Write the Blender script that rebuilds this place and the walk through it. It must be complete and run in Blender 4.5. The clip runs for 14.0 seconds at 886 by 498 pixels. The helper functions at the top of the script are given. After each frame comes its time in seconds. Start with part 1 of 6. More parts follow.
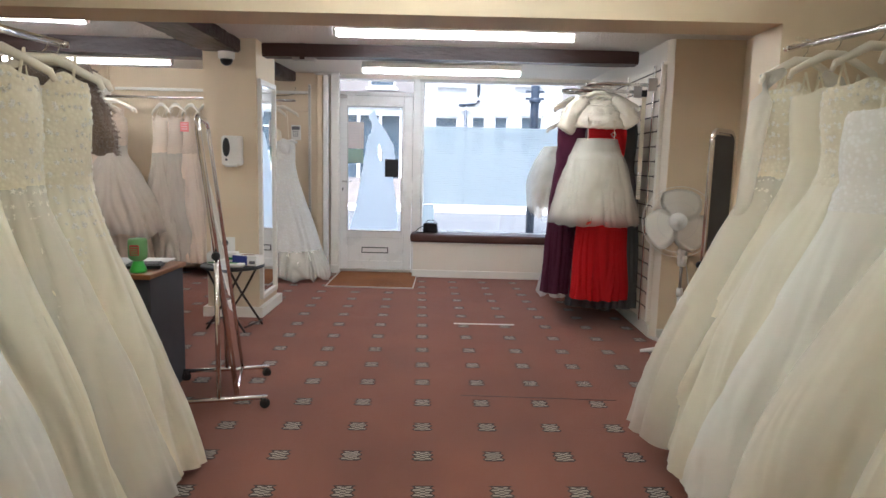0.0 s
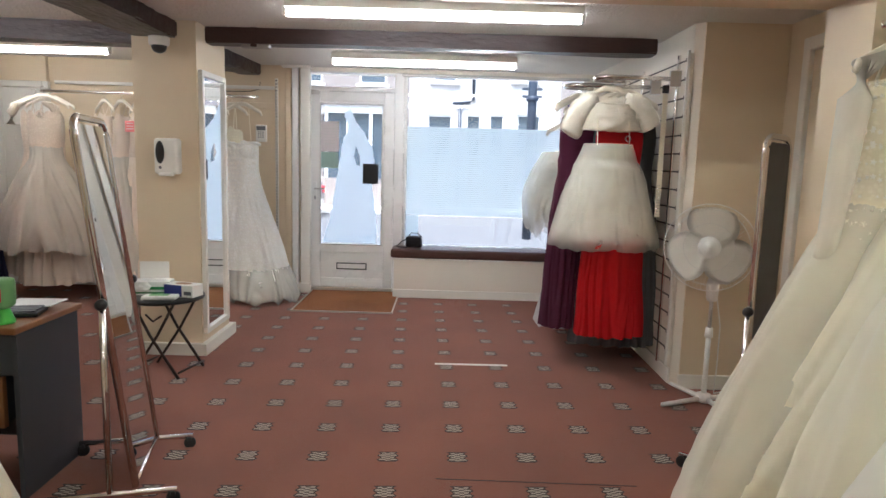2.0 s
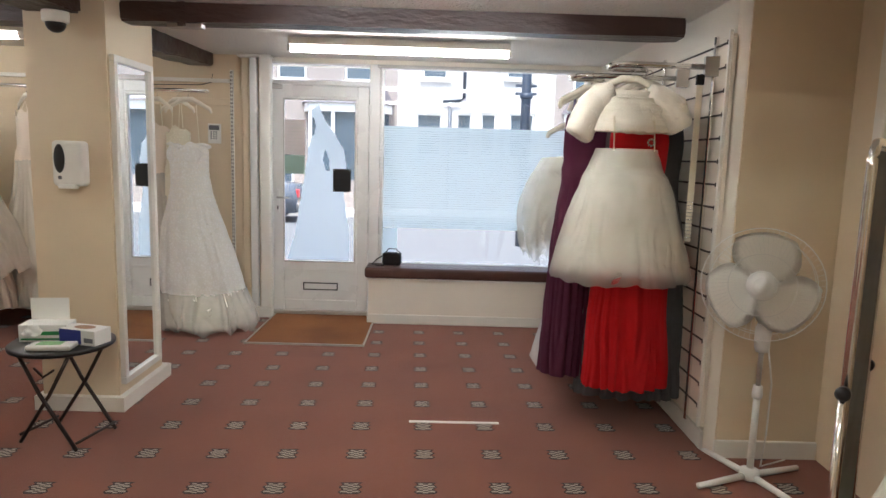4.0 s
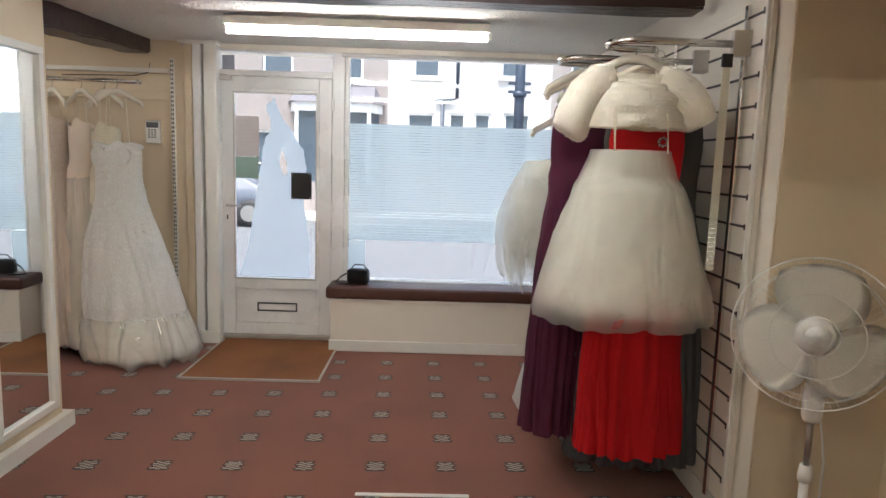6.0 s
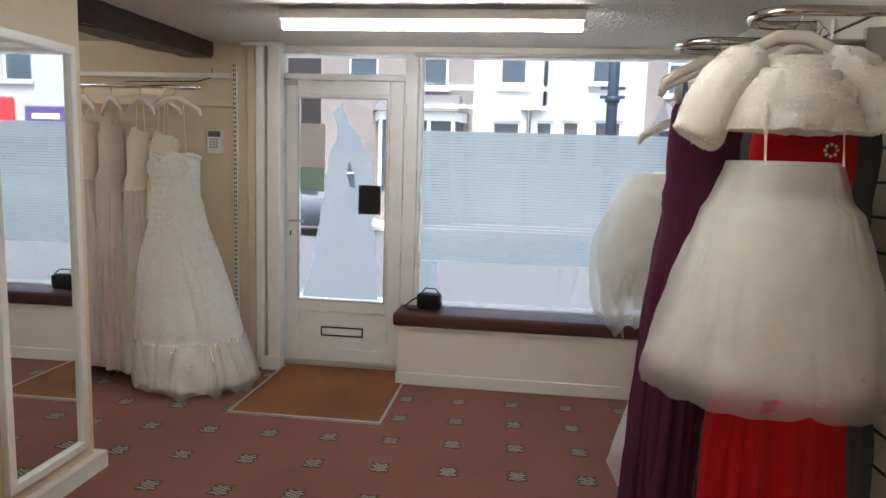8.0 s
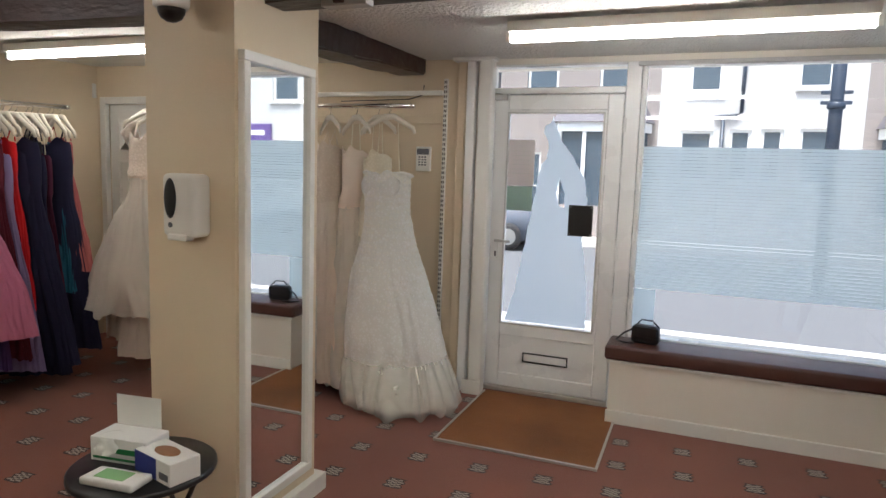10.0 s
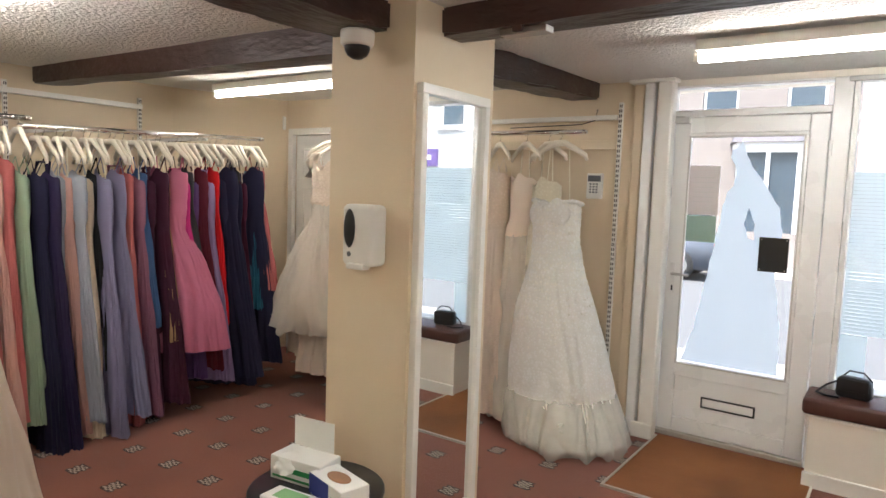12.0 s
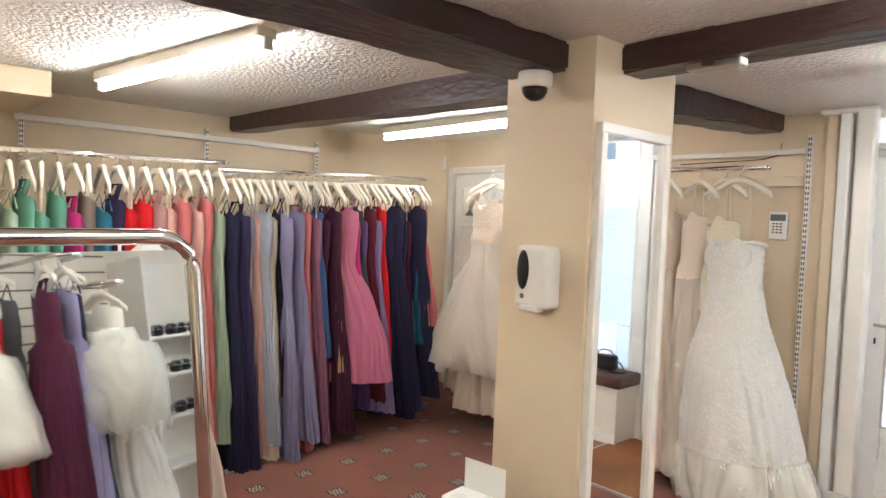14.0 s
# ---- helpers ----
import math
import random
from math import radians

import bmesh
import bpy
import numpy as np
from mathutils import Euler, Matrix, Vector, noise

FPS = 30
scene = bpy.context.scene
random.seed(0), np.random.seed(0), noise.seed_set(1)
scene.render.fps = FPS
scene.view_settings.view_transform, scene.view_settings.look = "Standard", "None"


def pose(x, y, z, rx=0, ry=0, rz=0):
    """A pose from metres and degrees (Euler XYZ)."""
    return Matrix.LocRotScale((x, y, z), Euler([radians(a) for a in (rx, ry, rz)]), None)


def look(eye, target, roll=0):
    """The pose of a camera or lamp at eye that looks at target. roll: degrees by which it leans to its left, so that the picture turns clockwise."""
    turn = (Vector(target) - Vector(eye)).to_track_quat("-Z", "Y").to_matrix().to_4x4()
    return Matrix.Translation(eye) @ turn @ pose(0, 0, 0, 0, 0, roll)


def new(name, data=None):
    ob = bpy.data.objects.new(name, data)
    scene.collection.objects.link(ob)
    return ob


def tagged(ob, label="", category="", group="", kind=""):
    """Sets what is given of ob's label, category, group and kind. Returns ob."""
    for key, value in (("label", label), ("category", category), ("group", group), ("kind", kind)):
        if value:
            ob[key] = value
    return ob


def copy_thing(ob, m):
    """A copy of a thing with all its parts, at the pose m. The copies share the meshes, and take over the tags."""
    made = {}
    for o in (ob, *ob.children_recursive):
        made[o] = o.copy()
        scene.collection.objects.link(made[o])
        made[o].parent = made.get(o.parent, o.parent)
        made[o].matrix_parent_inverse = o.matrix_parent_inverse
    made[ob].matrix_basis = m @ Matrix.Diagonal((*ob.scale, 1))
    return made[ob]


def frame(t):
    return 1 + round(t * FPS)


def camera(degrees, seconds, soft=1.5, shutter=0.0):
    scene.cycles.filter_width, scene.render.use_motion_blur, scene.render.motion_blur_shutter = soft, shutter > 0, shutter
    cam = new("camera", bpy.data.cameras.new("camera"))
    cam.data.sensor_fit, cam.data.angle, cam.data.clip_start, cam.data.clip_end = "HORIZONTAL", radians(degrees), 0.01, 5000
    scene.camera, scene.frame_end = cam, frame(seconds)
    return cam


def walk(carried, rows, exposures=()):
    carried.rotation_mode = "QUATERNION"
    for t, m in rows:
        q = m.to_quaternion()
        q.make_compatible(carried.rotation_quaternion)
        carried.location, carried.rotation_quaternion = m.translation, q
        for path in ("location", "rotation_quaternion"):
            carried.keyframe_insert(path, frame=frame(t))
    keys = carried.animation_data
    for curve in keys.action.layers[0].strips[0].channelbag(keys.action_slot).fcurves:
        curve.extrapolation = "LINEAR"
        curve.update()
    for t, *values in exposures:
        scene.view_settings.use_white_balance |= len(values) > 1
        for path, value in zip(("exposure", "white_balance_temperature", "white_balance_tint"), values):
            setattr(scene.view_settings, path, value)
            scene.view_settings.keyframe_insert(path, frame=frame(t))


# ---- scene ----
cam = camera(68.6, 14.0)
PATH = [
    (0, (0.202, -0.021, 1.307), (0.188, 1.961, 1.042), 1.4),
    (0.5, (0.214, 0.195, 1.317), (0.200, 2.178, 1.053), 1.4),
    (1, (0.220, 0.382, 1.332), (0.207, 2.364, 1.066), 1.4),
    (1.5, (0.259, 0.618, 1.346), (0.249, 2.600, 1.077), 1.5),
    (2, (0.310, 0.870, 1.380), (0.306, 2.852, 1.110), 1.6),
    (2.5, (0.315, 1.088, 1.400), (0.319, 3.069, 1.127), 1.6),
    (3, (0.317, 1.341, 1.420), (0.324, 3.322, 1.147), 1.6),
    (3.2, (0.326, 1.424, 1.426), (0.335, 3.405, 1.153), 1.6),
    (5.3, (0.525, 2.282, 1.441), (0.555, 4.263, 1.169), 1.8),
    (5.5, (0.543, 2.354, 1.445), (0.570, 4.335, 1.173), 1.8),
    (6, (0.583, 2.507, 1.449), (0.608, 4.489, 1.181), 1.8),
    (6.5, (0.600, 2.645, 1.431), (0.628, 4.628, 1.177), 1.8),
    (7, (0.612, 2.800, 1.438), (0.641, 4.785, 1.194), 1.8),
    (7.5, (0.628, 2.955, 1.453), (0.553, 4.939, 1.211), 1.8),
    (8, (0.601, 3.089, 1.467), (0.366, 5.060, 1.218), 1.8),
    (8.5, (0.521, 3.175, 1.468), (0.178, 5.130, 1.224), 1.9),
    (9, (0.434, 3.220, 1.485), (-0.060, 5.143, 1.242), 2.0),
    (9.2, (0.372, 3.231, 1.499), (-0.173, 5.140, 1.256), 2.0),
    (11.5, (0.187, 3.349, 1.521), (-0.852, 5.047, 1.326), 1.9),
    (12, (0.155, 3.343, 1.541), (-0.999, 4.967, 1.359), 2.0),
    (12.5, (0.118, 3.320, 1.555), (-1.138, 4.869, 1.395), 2.0),
    (13, (0.093, 3.306, 1.557), (-1.253, 4.780, 1.427), 2.1),
    (13.5, (0.068, 3.301, 1.557), (-1.354, 4.703, 1.450), 2.2),
    (14, (0.050, 3.297, 1.557), (-1.440, 4.627, 1.468), 2.2),
]
walk(cam, [(t, look(eye, target, roll)) for t, eye, target, roll in PATH],
     exposures=[(0, 2.13, 5600, 10), (1.5, 2.12, 5680, 10), (3, 2.08, 5850, 10), (5.5, 1.97, 6060, 10), (7, 1.80, 6080, 10), (9, 1.59, 5880, 10), (11.5, 2.06, 6350, 10), (12, 2.22, 6220, 10), (12.5, 2.31, 6130, 10), (13.5, 2.5, 6050, 10), (14, 2.71, 6010, 10)])

# ---- light ----
world = bpy.data.worlds.new("world")
scene.world = world
world.use_nodes = True
wn = world.node_tree
sky = wn.nodes.new("ShaderNodeTexSky")
sky.sky_type, sky.sun_disc = "NISHITA", False
sky.sun_elevation, sky.sun_rotation = radians(66), radians(200)
sky.air_density, sky.dust_density = 1.0, 4.0
wn.links.new(sky.outputs["Color"], wn.nodes["Background"].inputs["Color"])
wn.nodes["Background"].inputs["Strength"].default_value = 0.15
sun = new("sun", bpy.data.lights.new("sun", "SUN"))
sun.data.energy, sun.data.angle, sun.data.color = 2.3, radians(12), (1.0, 0.97, 0.93)
sun.matrix_world = look((0, 0, 30), (3.5, 12, 0))


# ---- materials ----
def mat(name, base, rough=0.6, metal=0.0, vary=0.12, scale=6.0, bump=0.0, bump_scale=60.0, sheen=0.0, grain=(1, 1, 1), random_hue=0.0):
    m = bpy.data.materials.new(name)
    m.use_nodes = True
    nt = m.node_tree
    n, l = nt.nodes, nt.links
    b = n["Principled BSDF"]
    b.inputs["Roughness"].default_value, b.inputs["Metallic"].default_value = rough, metal
    b.inputs["Sheen Weight"].default_value = sheen
    tc = n.new("ShaderNodeTexCoord")
    mp = n.new("ShaderNodeMapping")
    mp.inputs["Scale"].default_value = grain
    l.new(tc.outputs["Object"], mp.inputs["Vector"])
    big, fine = n.new("ShaderNodeTexNoise"), n.new("ShaderNodeTexNoise")
    big.inputs["Scale"].default_value, big.inputs["Detail"].default_value = scale, 5
    fine.inputs["Scale"].default_value, fine.inputs["Detail"].default_value = bump_scale, 3
    for t in (big, fine):
        l.new(mp.outputs["Vector"], t.inputs["Vector"])
    mix = n.new("ShaderNodeMix")
    mix.data_type, mix.blend_type = "RGBA", "MIX"
    add = n.new("ShaderNodeMath")
    add.operation = "MULTIPLY_ADD"
    l.new(fine.outputs["Fac"], add.inputs[0])
    add.inputs[1].default_value = 0.35
    l.new(big.outputs["Fac"], add.inputs[2])
    l.new(add.outputs[0], mix.inputs["Factor"])
    lo = [max(0, c * (1 - vary)) for c in base]
    hi = [min(1, c * (1 + vary * 0.7)) for c in base]
    mix.inputs["A"].default_value, mix.inputs["B"].default_value = (*lo, 1), (*hi, 1)
    l.new(mix.outputs["Result"], b.inputs["Base Color"])
    rg = n.new("ShaderNodeMapRange")
    rg.inputs["To Min"].default_value, rg.inputs["To Max"].default_value = max(0.02, rough - 0.08), min(1, rough + 0.1)
    l.new(big.outputs["Fac"], rg.inputs["Value"])
    l.new(rg.outputs["Result"], b.inputs["Roughness"])
    if bump:
        bp = n.new("ShaderNodeBump")
        bp.inputs["Strength"].default_value, bp.inputs["Distance"].default_value = bump, 0.01
        l.new(fine.outputs["Fac"], bp.inputs["Height"])
        l.new(bp.outputs["Normal"], b.inputs["Normal"])
    return m


def fabric(name, base, rough=0.75, sheer=0.0, glow=0.25, lace=0.0, sheen=0.3, weave=900.0, vary=0.08):
    """Cloth that lets some light through; sheer: how much is seen through it; lace: raised embroidery."""
    m = mat(name, base, rough, vary=vary, scale=3.0, bump=0.12, bump_scale=weave, sheen=sheen)
    nt = m.node_tree
    n, l = nt.nodes, nt.links
    b, out = n["Principled BSDF"], n["Material Output"]
    tr = n.new("ShaderNodeBsdfTranslucent")
    tr.inputs["Color"].default_value = (*[c ** 0.8 for c in base], 1)
    mx = n.new("ShaderNodeMixShader")
    mx.inputs[0].default_value = glow
    l.new(b.outputs[0], mx.inputs[1])
    l.new(tr.outputs[0], mx.inputs[2])
    last = mx
    if lace:
        tc = n.new("ShaderNodeTexCoord")
        vo = n.new("ShaderNodeTexVoronoi")
        vo.inputs["Scale"].default_value = 55
        no = n.new("ShaderNodeTexNoise")
        no.inputs["Scale"].default_value, no.inputs["Detail"].default_value = 16, 4
        l.new(tc.outputs["Object"], vo.inputs["Vector"])
        l.new(tc.outputs["Object"], no.inputs["Vector"])
        ml = n.new("ShaderNodeMath")
        ml.operation = "MULTIPLY"
        l.new(vo.outputs["Distance"], ml.inputs[0])
        l.new(no.outputs["Fac"], ml.inputs[1])
        bp = n.new("ShaderNodeBump")
        bp.inputs["Strength"].default_value, bp.inputs["Distance"].default_value = lace, 0.03
        l.new(ml.outputs[0], bp.inputs["Height"])
        l.new(bp.outputs["Normal"], b.inputs["Normal"])
        ground = [k.from_socket for k in l if k.to_socket == b.inputs["Base Color"]][0]
        ms = n.new("ShaderNodeMapRange")
        ms.inputs["From Min"].default_value, ms.inputs["From Max"].default_value = 0.10, 0.24
        l.new(ml.outputs[0], ms.inputs["Value"])
        mc = n.new("ShaderNodeMix")
        mc.data_type, mc.blend_type = "RGBA", "MULTIPLY"
        mc.inputs["B"].default_value = (0.90, 0.885, 0.85, 1)
        l.new(ms.outputs["Result"], mc.inputs["Factor"])
        l.new(ground, mc.inputs["A"])
        l.new(mc.outputs["Result"], b.inputs["Base Color"])
    if sheer:
        tp = n.new("ShaderNodeBsdfTransparent")
        m2 = n.new("ShaderNodeMixShader")
        no = n.new("ShaderNodeTexNoise")
        no.inputs["Scale"].default_value = 5
        mr = n.new("ShaderNodeMapRange")
        mr.inputs["To Min"].default_value, mr.inputs["To Max"].default_value = sheer - 0.04, sheer + 0.04
        l.new(no.outputs["Fac"], mr.inputs["Value"])
        l.new(mr.outputs["Result"], m2.inputs[0])
        l.new(last.outputs[0], m2.inputs[1])
        l.new(tp.outputs[0], m2.inputs[2])
        last = m2
    l.new(last.outputs[0], out.inputs["Surface"])
    return m


def emitter(name, colour, strength):
    m = bpy.data.materials.new(name)
    m.use_nodes = True
    b = m.node_tree.nodes["Principled BSDF"]
    b.inputs["Base Color"].default_value = (0.9, 0.9, 0.9, 1)
    b.inputs["Emission Color"].default_value = (*colour, 1)
    b.inputs["Emission Strength"].default_value = strength
    return m


def carpet_material(name):
    m = mat(name, (0.225, 0.078, 0.047), 0.95, vary=0.46, scale=2.0, bump=0.6, bump_scale=420, sheen=0.10)
    nt = m.node_tree
    n, l = nt.nodes, nt.links
    b = n["Principled BSDF"]
    ground = [k.from_socket for k in l if k.to_socket == b.inputs["Base Color"]][0]
    tc, mp, sp = n.new("ShaderNodeTexCoord"), n.new("ShaderNodeMapping"), n.new("ShaderNodeSeparateXYZ")
    mp.inputs["Rotation"].default_value = (0, 0, radians(-2.5))
    mp.inputs["Location"].default_value = (0.0998, 0.0074, 0)
    l.new(tc.outputs["Object"], mp.inputs["Vector"])
    l.new(mp.outputs["Vector"], sp.inputs["Vector"])

    def op(kind, a, c=None, d=None):
        x = n.new("ShaderNodeMath")
        x.operation = kind
        for i, v in enumerate((a, c, d)):
            if v is None:
                continue
            if isinstance(v, (int, float)):
                x.inputs[i].default_value = v
            else:
                l.new(v, x.inputs[i])
        return x.outputs[0]

    pitch, row = 0.334, 0.319
    u = op("SUBTRACT", op("MULTIPLY", op("FRACT", op("ADD", op("DIVIDE", sp.outputs["X"], pitch), 100.5)), pitch), pitch / 2)
    v = op("SUBTRACT", op("MULTIPLY", op("FRACT", op("ADD", op("DIVIDE", sp.outputs["Y"], row), 100.5)), row), row / 2)
    au, av = op("ABSOLUTE", u), op("ABSOLUTE", v)
    # a woven block: four pale bars on a dark ground, stepped in the middle
    step = op("MULTIPLY", op("LESS_THAN", au, 0.011), 0.0105)
    vv = op("ADD", v, step)
    bars = op("GREATER_THAN", op("FRACT", op("ADD", op("DIVIDE", vv, 0.021), 100.0)), 0.40)
    ends = op("ADD", 0.036, op("MULTIPLY", op("SINE", op("MULTIPLY", v, 150.0)), 0.007))
    inside = op("MULTIPLY", op("LESS_THAN", au, ends), op("LESS_THAN", av, 0.041))
    edge = op("MULTIPLY", op("LESS_THAN", au, op("ADD", ends, 0.009)), op("LESS_THAN", av, 0.050))
    pale = op("MULTIPLY", bars, inside)
    worn = n.new("ShaderNodeTexNoise")
    worn.inputs["Scale"].default_value = 1.3
    l.new(tc.outputs["Object"], worn.inputs["Vector"])
    strength = op("ADD", op("MULTIPLY", worn.outputs["Fac"], 0.5), 0.55)
    for mask, colour in ((op("MULTIPLY", edge, 0.92), (0.022, 0.013, 0.012)), (op("MULTIPLY", pale, strength), (0.50, 0.44, 0.37))):
        mx = n.new("ShaderNodeMix")
        mx.data_type = "RGBA"
        l.new(mask, mx.inputs["Factor"])
        l.new(ground, mx.inputs["A"])
        mx.inputs["B"].default_value = (*colour, 1)
        ground = mx.outputs["Result"]
    l.new(ground, b.inputs["Base Color"])
    return m


M_CARPET = carpet_material("carpet")
M_MAGNOLIA = mat("magnolia_paint", (0.71, 0.585, 0.41), 0.62, vary=0.05, scale=1.5, bump=0.10, bump_scale=160)
M_WALLWHITE = mat("off_white_paint", (0.76, 0.70, 0.60), 0.6, vary=0.05, scale=1.5, bump=0.10, bump_scale=160)
M_CEILING = mat("stippled_ceiling_paint", (0.78, 0.75, 0.69), 0.8, vary=0.06, scale=2.0, bump=1.0, bump_scale=48)
M_CEILING.node_tree.nodes["Bump"].inputs["Distance"].default_value = 0.024
M_SMOOTHCEIL = mat("ceiling_paint", (0.78, 0.76, 0.71), 0.75, vary=0.05, scale=1.2, bump=0.25, bump_scale=90)
M_GLOSS = mat("white_gloss_paint", (0.78, 0.75, 0.68), 0.3, vary=0.04, scale=3, bump=0.04, bump_scale=40)
M_UPVC = mat("white_upvc", (0.80, 0.79, 0.76), 0.28, vary=0.03, scale=2)
M_BEAM = mat("dark_stained_oak", (0.034, 0.014, 0.010), 0.40, vary=0.5, scale=7, bump=0.9, bump_scale=28, grain=(0.35, 1, 1))
M_BEAMY = mat("dark_stained_oak_lengthways", (0.034, 0.014, 0.010), 0.40, vary=0.5, scale=7, bump=0.9, bump_scale=28, grain=(1, 0.35, 1))
M_CHROME = mat("chrome", (0.80, 0.78, 0.75), 0.10, 1.0, vary=0.04)
M_STEEL = mat("brushed_steel", (0.5, 0.48, 0.45), 0.32, 1.0, vary=0.08)
M_DARKSTEEL = mat("dark_slot_metal", (0.06, 0.045, 0.04), 0.45, 0.6, vary=0.2)
M_MIRROR = mat("mirror_silver", (0.88, 0.90, 0.89), 0.012, 1.0, vary=0.0)
M_MIRROR.node_tree.nodes["Map Range"].inputs["To Max"].default_value = 0.02
M_WHITEPLASTIC = mat("white_plastic", (0.80, 0.78, 0.72), 0.35, vary=0.03)
M_GREYPLASTIC = mat("dull_grey_plastic", (0.55, 0.53, 0.50), 0.45, vary=0.05)
M_BLACK = mat("black_plastic", (0.012, 0.012, 0.013), 0.3, vary=0.2)
M_LEATHER = mat("brown_leatherette", (0.075, 0.028, 0.020), 0.36, vary=0.2, scale=5, bump=0.25, bump_scale=220)
M_COIR = mat("coir_matting", (0.255, 0.098, 0.030), 0.95, vary=0.9, scale=1.7, bump=0.9, bump_scale=330)
M_TRIM = mat("aluminium_strip", (0.62, 0.58, 0.52), 0.4, 0.7, vary=0.1)
M_HANGER = mat("ivory_plastic", (0.78, 0.72, 0.60), 0.4, vary=0.05)
M_DESKGREY = mat("charcoal_laminate", (0.055, 0.058, 0.066), 0.5, vary=0.12, scale=8)
M_WOOD = mat("cherry_laminate", (0.27, 0.115, 0.045), 0.35, vary=0.3, scale=9, grain=(0.3, 1, 1), bump_scale=60)
M_PAPER = mat("white_card", (0.80, 0.79, 0.75), 0.7, vary=0.04)
M_GREEN = mat("bright_green_plastic", (0.08, 0.55, 0.07), 0.35, vary=0.08)
M_GREENLABEL = mat("pale_green_label", (0.20, 0.42, 0.16), 0.5, vary=0.15)
M_REDPRINT = mat("red_print", (0.62, 0.03, 0.05), 0.5, vary=0.1)
M_BLUEPRINT = mat("blue_print", (0.02, 0.03, 0.22), 0.5, vary=0.15)
M_GREENPRINT = mat("green_print", (0.02, 0.22, 0.06), 0.5, vary=0.1)
M_GREYPRINT = mat("grey_print", (0.12, 0.12, 0.13), 0.5, vary=0.1)
M_PINKTAG = mat("pink_card", (0.78, 0.22, 0.22), 0.6, vary=0.05)
M_RUBBER = mat("black_rubber", (0.015, 0.014, 0.014), 0.7, vary=0.2)
M_FUR = mat("brown_fake_fur", (0.17, 0.12, 0.09), 0.95, vary=0.5, scale=18, bump=1.0, bump_scale=150, sheen=0.4)
M_IVORYFUR = mat("ivory_fake_fur", (0.84, 0.79, 0.67), 0.95, vary=0.06, scale=9, bump=0.25, bump_scale=170, sheen=0.4)
M_TUBE = emitter("lit_tube", (1.0, 0.965, 0.91), 13.5)
# lower strength, for the front west fitting only
M_DIMTUBE = emitter("dimmer_tube", (1.0, 0.95, 0.88), 8.5)
M_WARMTUBE = emitter("unseen_warm_tube", (1.0, 0.97, 0.82), 13.0)
M_FANWHITE = mat("fan_white_plastic", (0.82, 0.81, 0.77), 0.3, vary=0.03)
M_VELVET = mat("black_velvet", (0.01, 0.01, 0.011), 0.9, vary=0.2, sheen=0.3)
M_DIAMANTE = mat("diamante_silver", (0.8, 0.8, 0.82), 0.12, 1.0, vary=0.2, scale=90)

M_GLASS = bpy.data.materials.new("clear_glass")
M_GLASS.use_nodes = True
gn = M_GLASS.node_tree
gb = gn.nodes["Principled BSDF"]
gb.inputs["Transmission Weight"].default_value, gb.inputs["Roughness"].default_value = 1.0, 0.0
gb.inputs["IOR"].default_value = 1.45
gb.inputs["Base Color"].default_value = (0.96, 0.99, 0.98, 1)
M_FILM = bpy.data.materials.new("frosted_window_film")
M_FILM.use_nodes = True
fn = M_FILM.node_tree
fb = fn.nodes["Principled BSDF"]
fb.inputs["Base Color"].default_value, fb.inputs["Roughness"].default_value = (0.87, 0.92, 0.93, 1), 0.7
ft, fp, f1, f2 = (fn.nodes.new(k) for k in ("ShaderNodeBsdfTranslucent", "ShaderNodeBsdfTransparent", "ShaderNodeMixShader", "ShaderNodeMixShader"))
ft.inputs["Color"].default_value = (0.95, 1.0, 0.99, 1)
f1.inputs[0].default_value, f2.inputs[0].default_value = 0.95, 0.01
fn.links.new(fb.outputs[0], f1.inputs[1])
fn.links.new(ft.outputs[0], f1.inputs[2])
fn.links.new(f1.outputs[0], f2.inputs[1])
fn.links.new(fp.outputs[0], f2.inputs[2])
fn.links.new(f2.outputs[0], fn.nodes["Material Output"].inputs["Surface"])

# ---- building helpers ----
def part(name, bm, material, parent=None, label="", smooth=False):
    me = bpy.data.meshes.new(name)
    bmesh.ops.recalc_face_normals(bm, faces=bm.faces)
    bm.to_mesh(me)
    bm.free()
    if smooth:
        me.polygons.foreach_set("use_smooth", [True] * len(me.polygons))
    me.materials.append(material)
    ob = new(name, me)
    if parent:
        ob.parent = parent
    if label:
        ob["label"] = label
    return ob


def thing(name, label, category, at=(0, 0, 0), turn=0.0, group="", kind=""):
    ob = new(name)
    ob.empty_display_size = 0.1
    ob.matrix_world = pose(*at, 0, 0, turn)
    return tagged(ob, label, category, group, kind)


def structure(name, bm, material, label, category):
    return tagged(part(name, bm, material), label, category, kind="structure")


def box(x0, x1, y0, y1, z0, z1, bevel=0.0, bm=None, segs=2):
    own = bm is None
    b = bmesh.new()
    bmesh.ops.create_cube(b, size=1.0, matrix=Matrix.Translation(((x0 + x1) / 2, (y0 + y1) / 2, (z0 + z1) / 2)) @ Matrix.Diagonal((abs(x1 - x0), abs(y1 - y0), abs(z1 - z0), 1)))
    if bevel:
        bmesh.ops.bevel(b, geom=b.edges[:], offset=bevel, segments=segs, affect="EDGES", profile=0.5)
    if own:
        return b
    join(bm, b)
    return bm


def join(bm, other):
    me = bpy.data.meshes.new("joined")
    other.to_mesh(me)
    other.free()
    bm.from_mesh(me)
    bpy.data.meshes.remove(me)


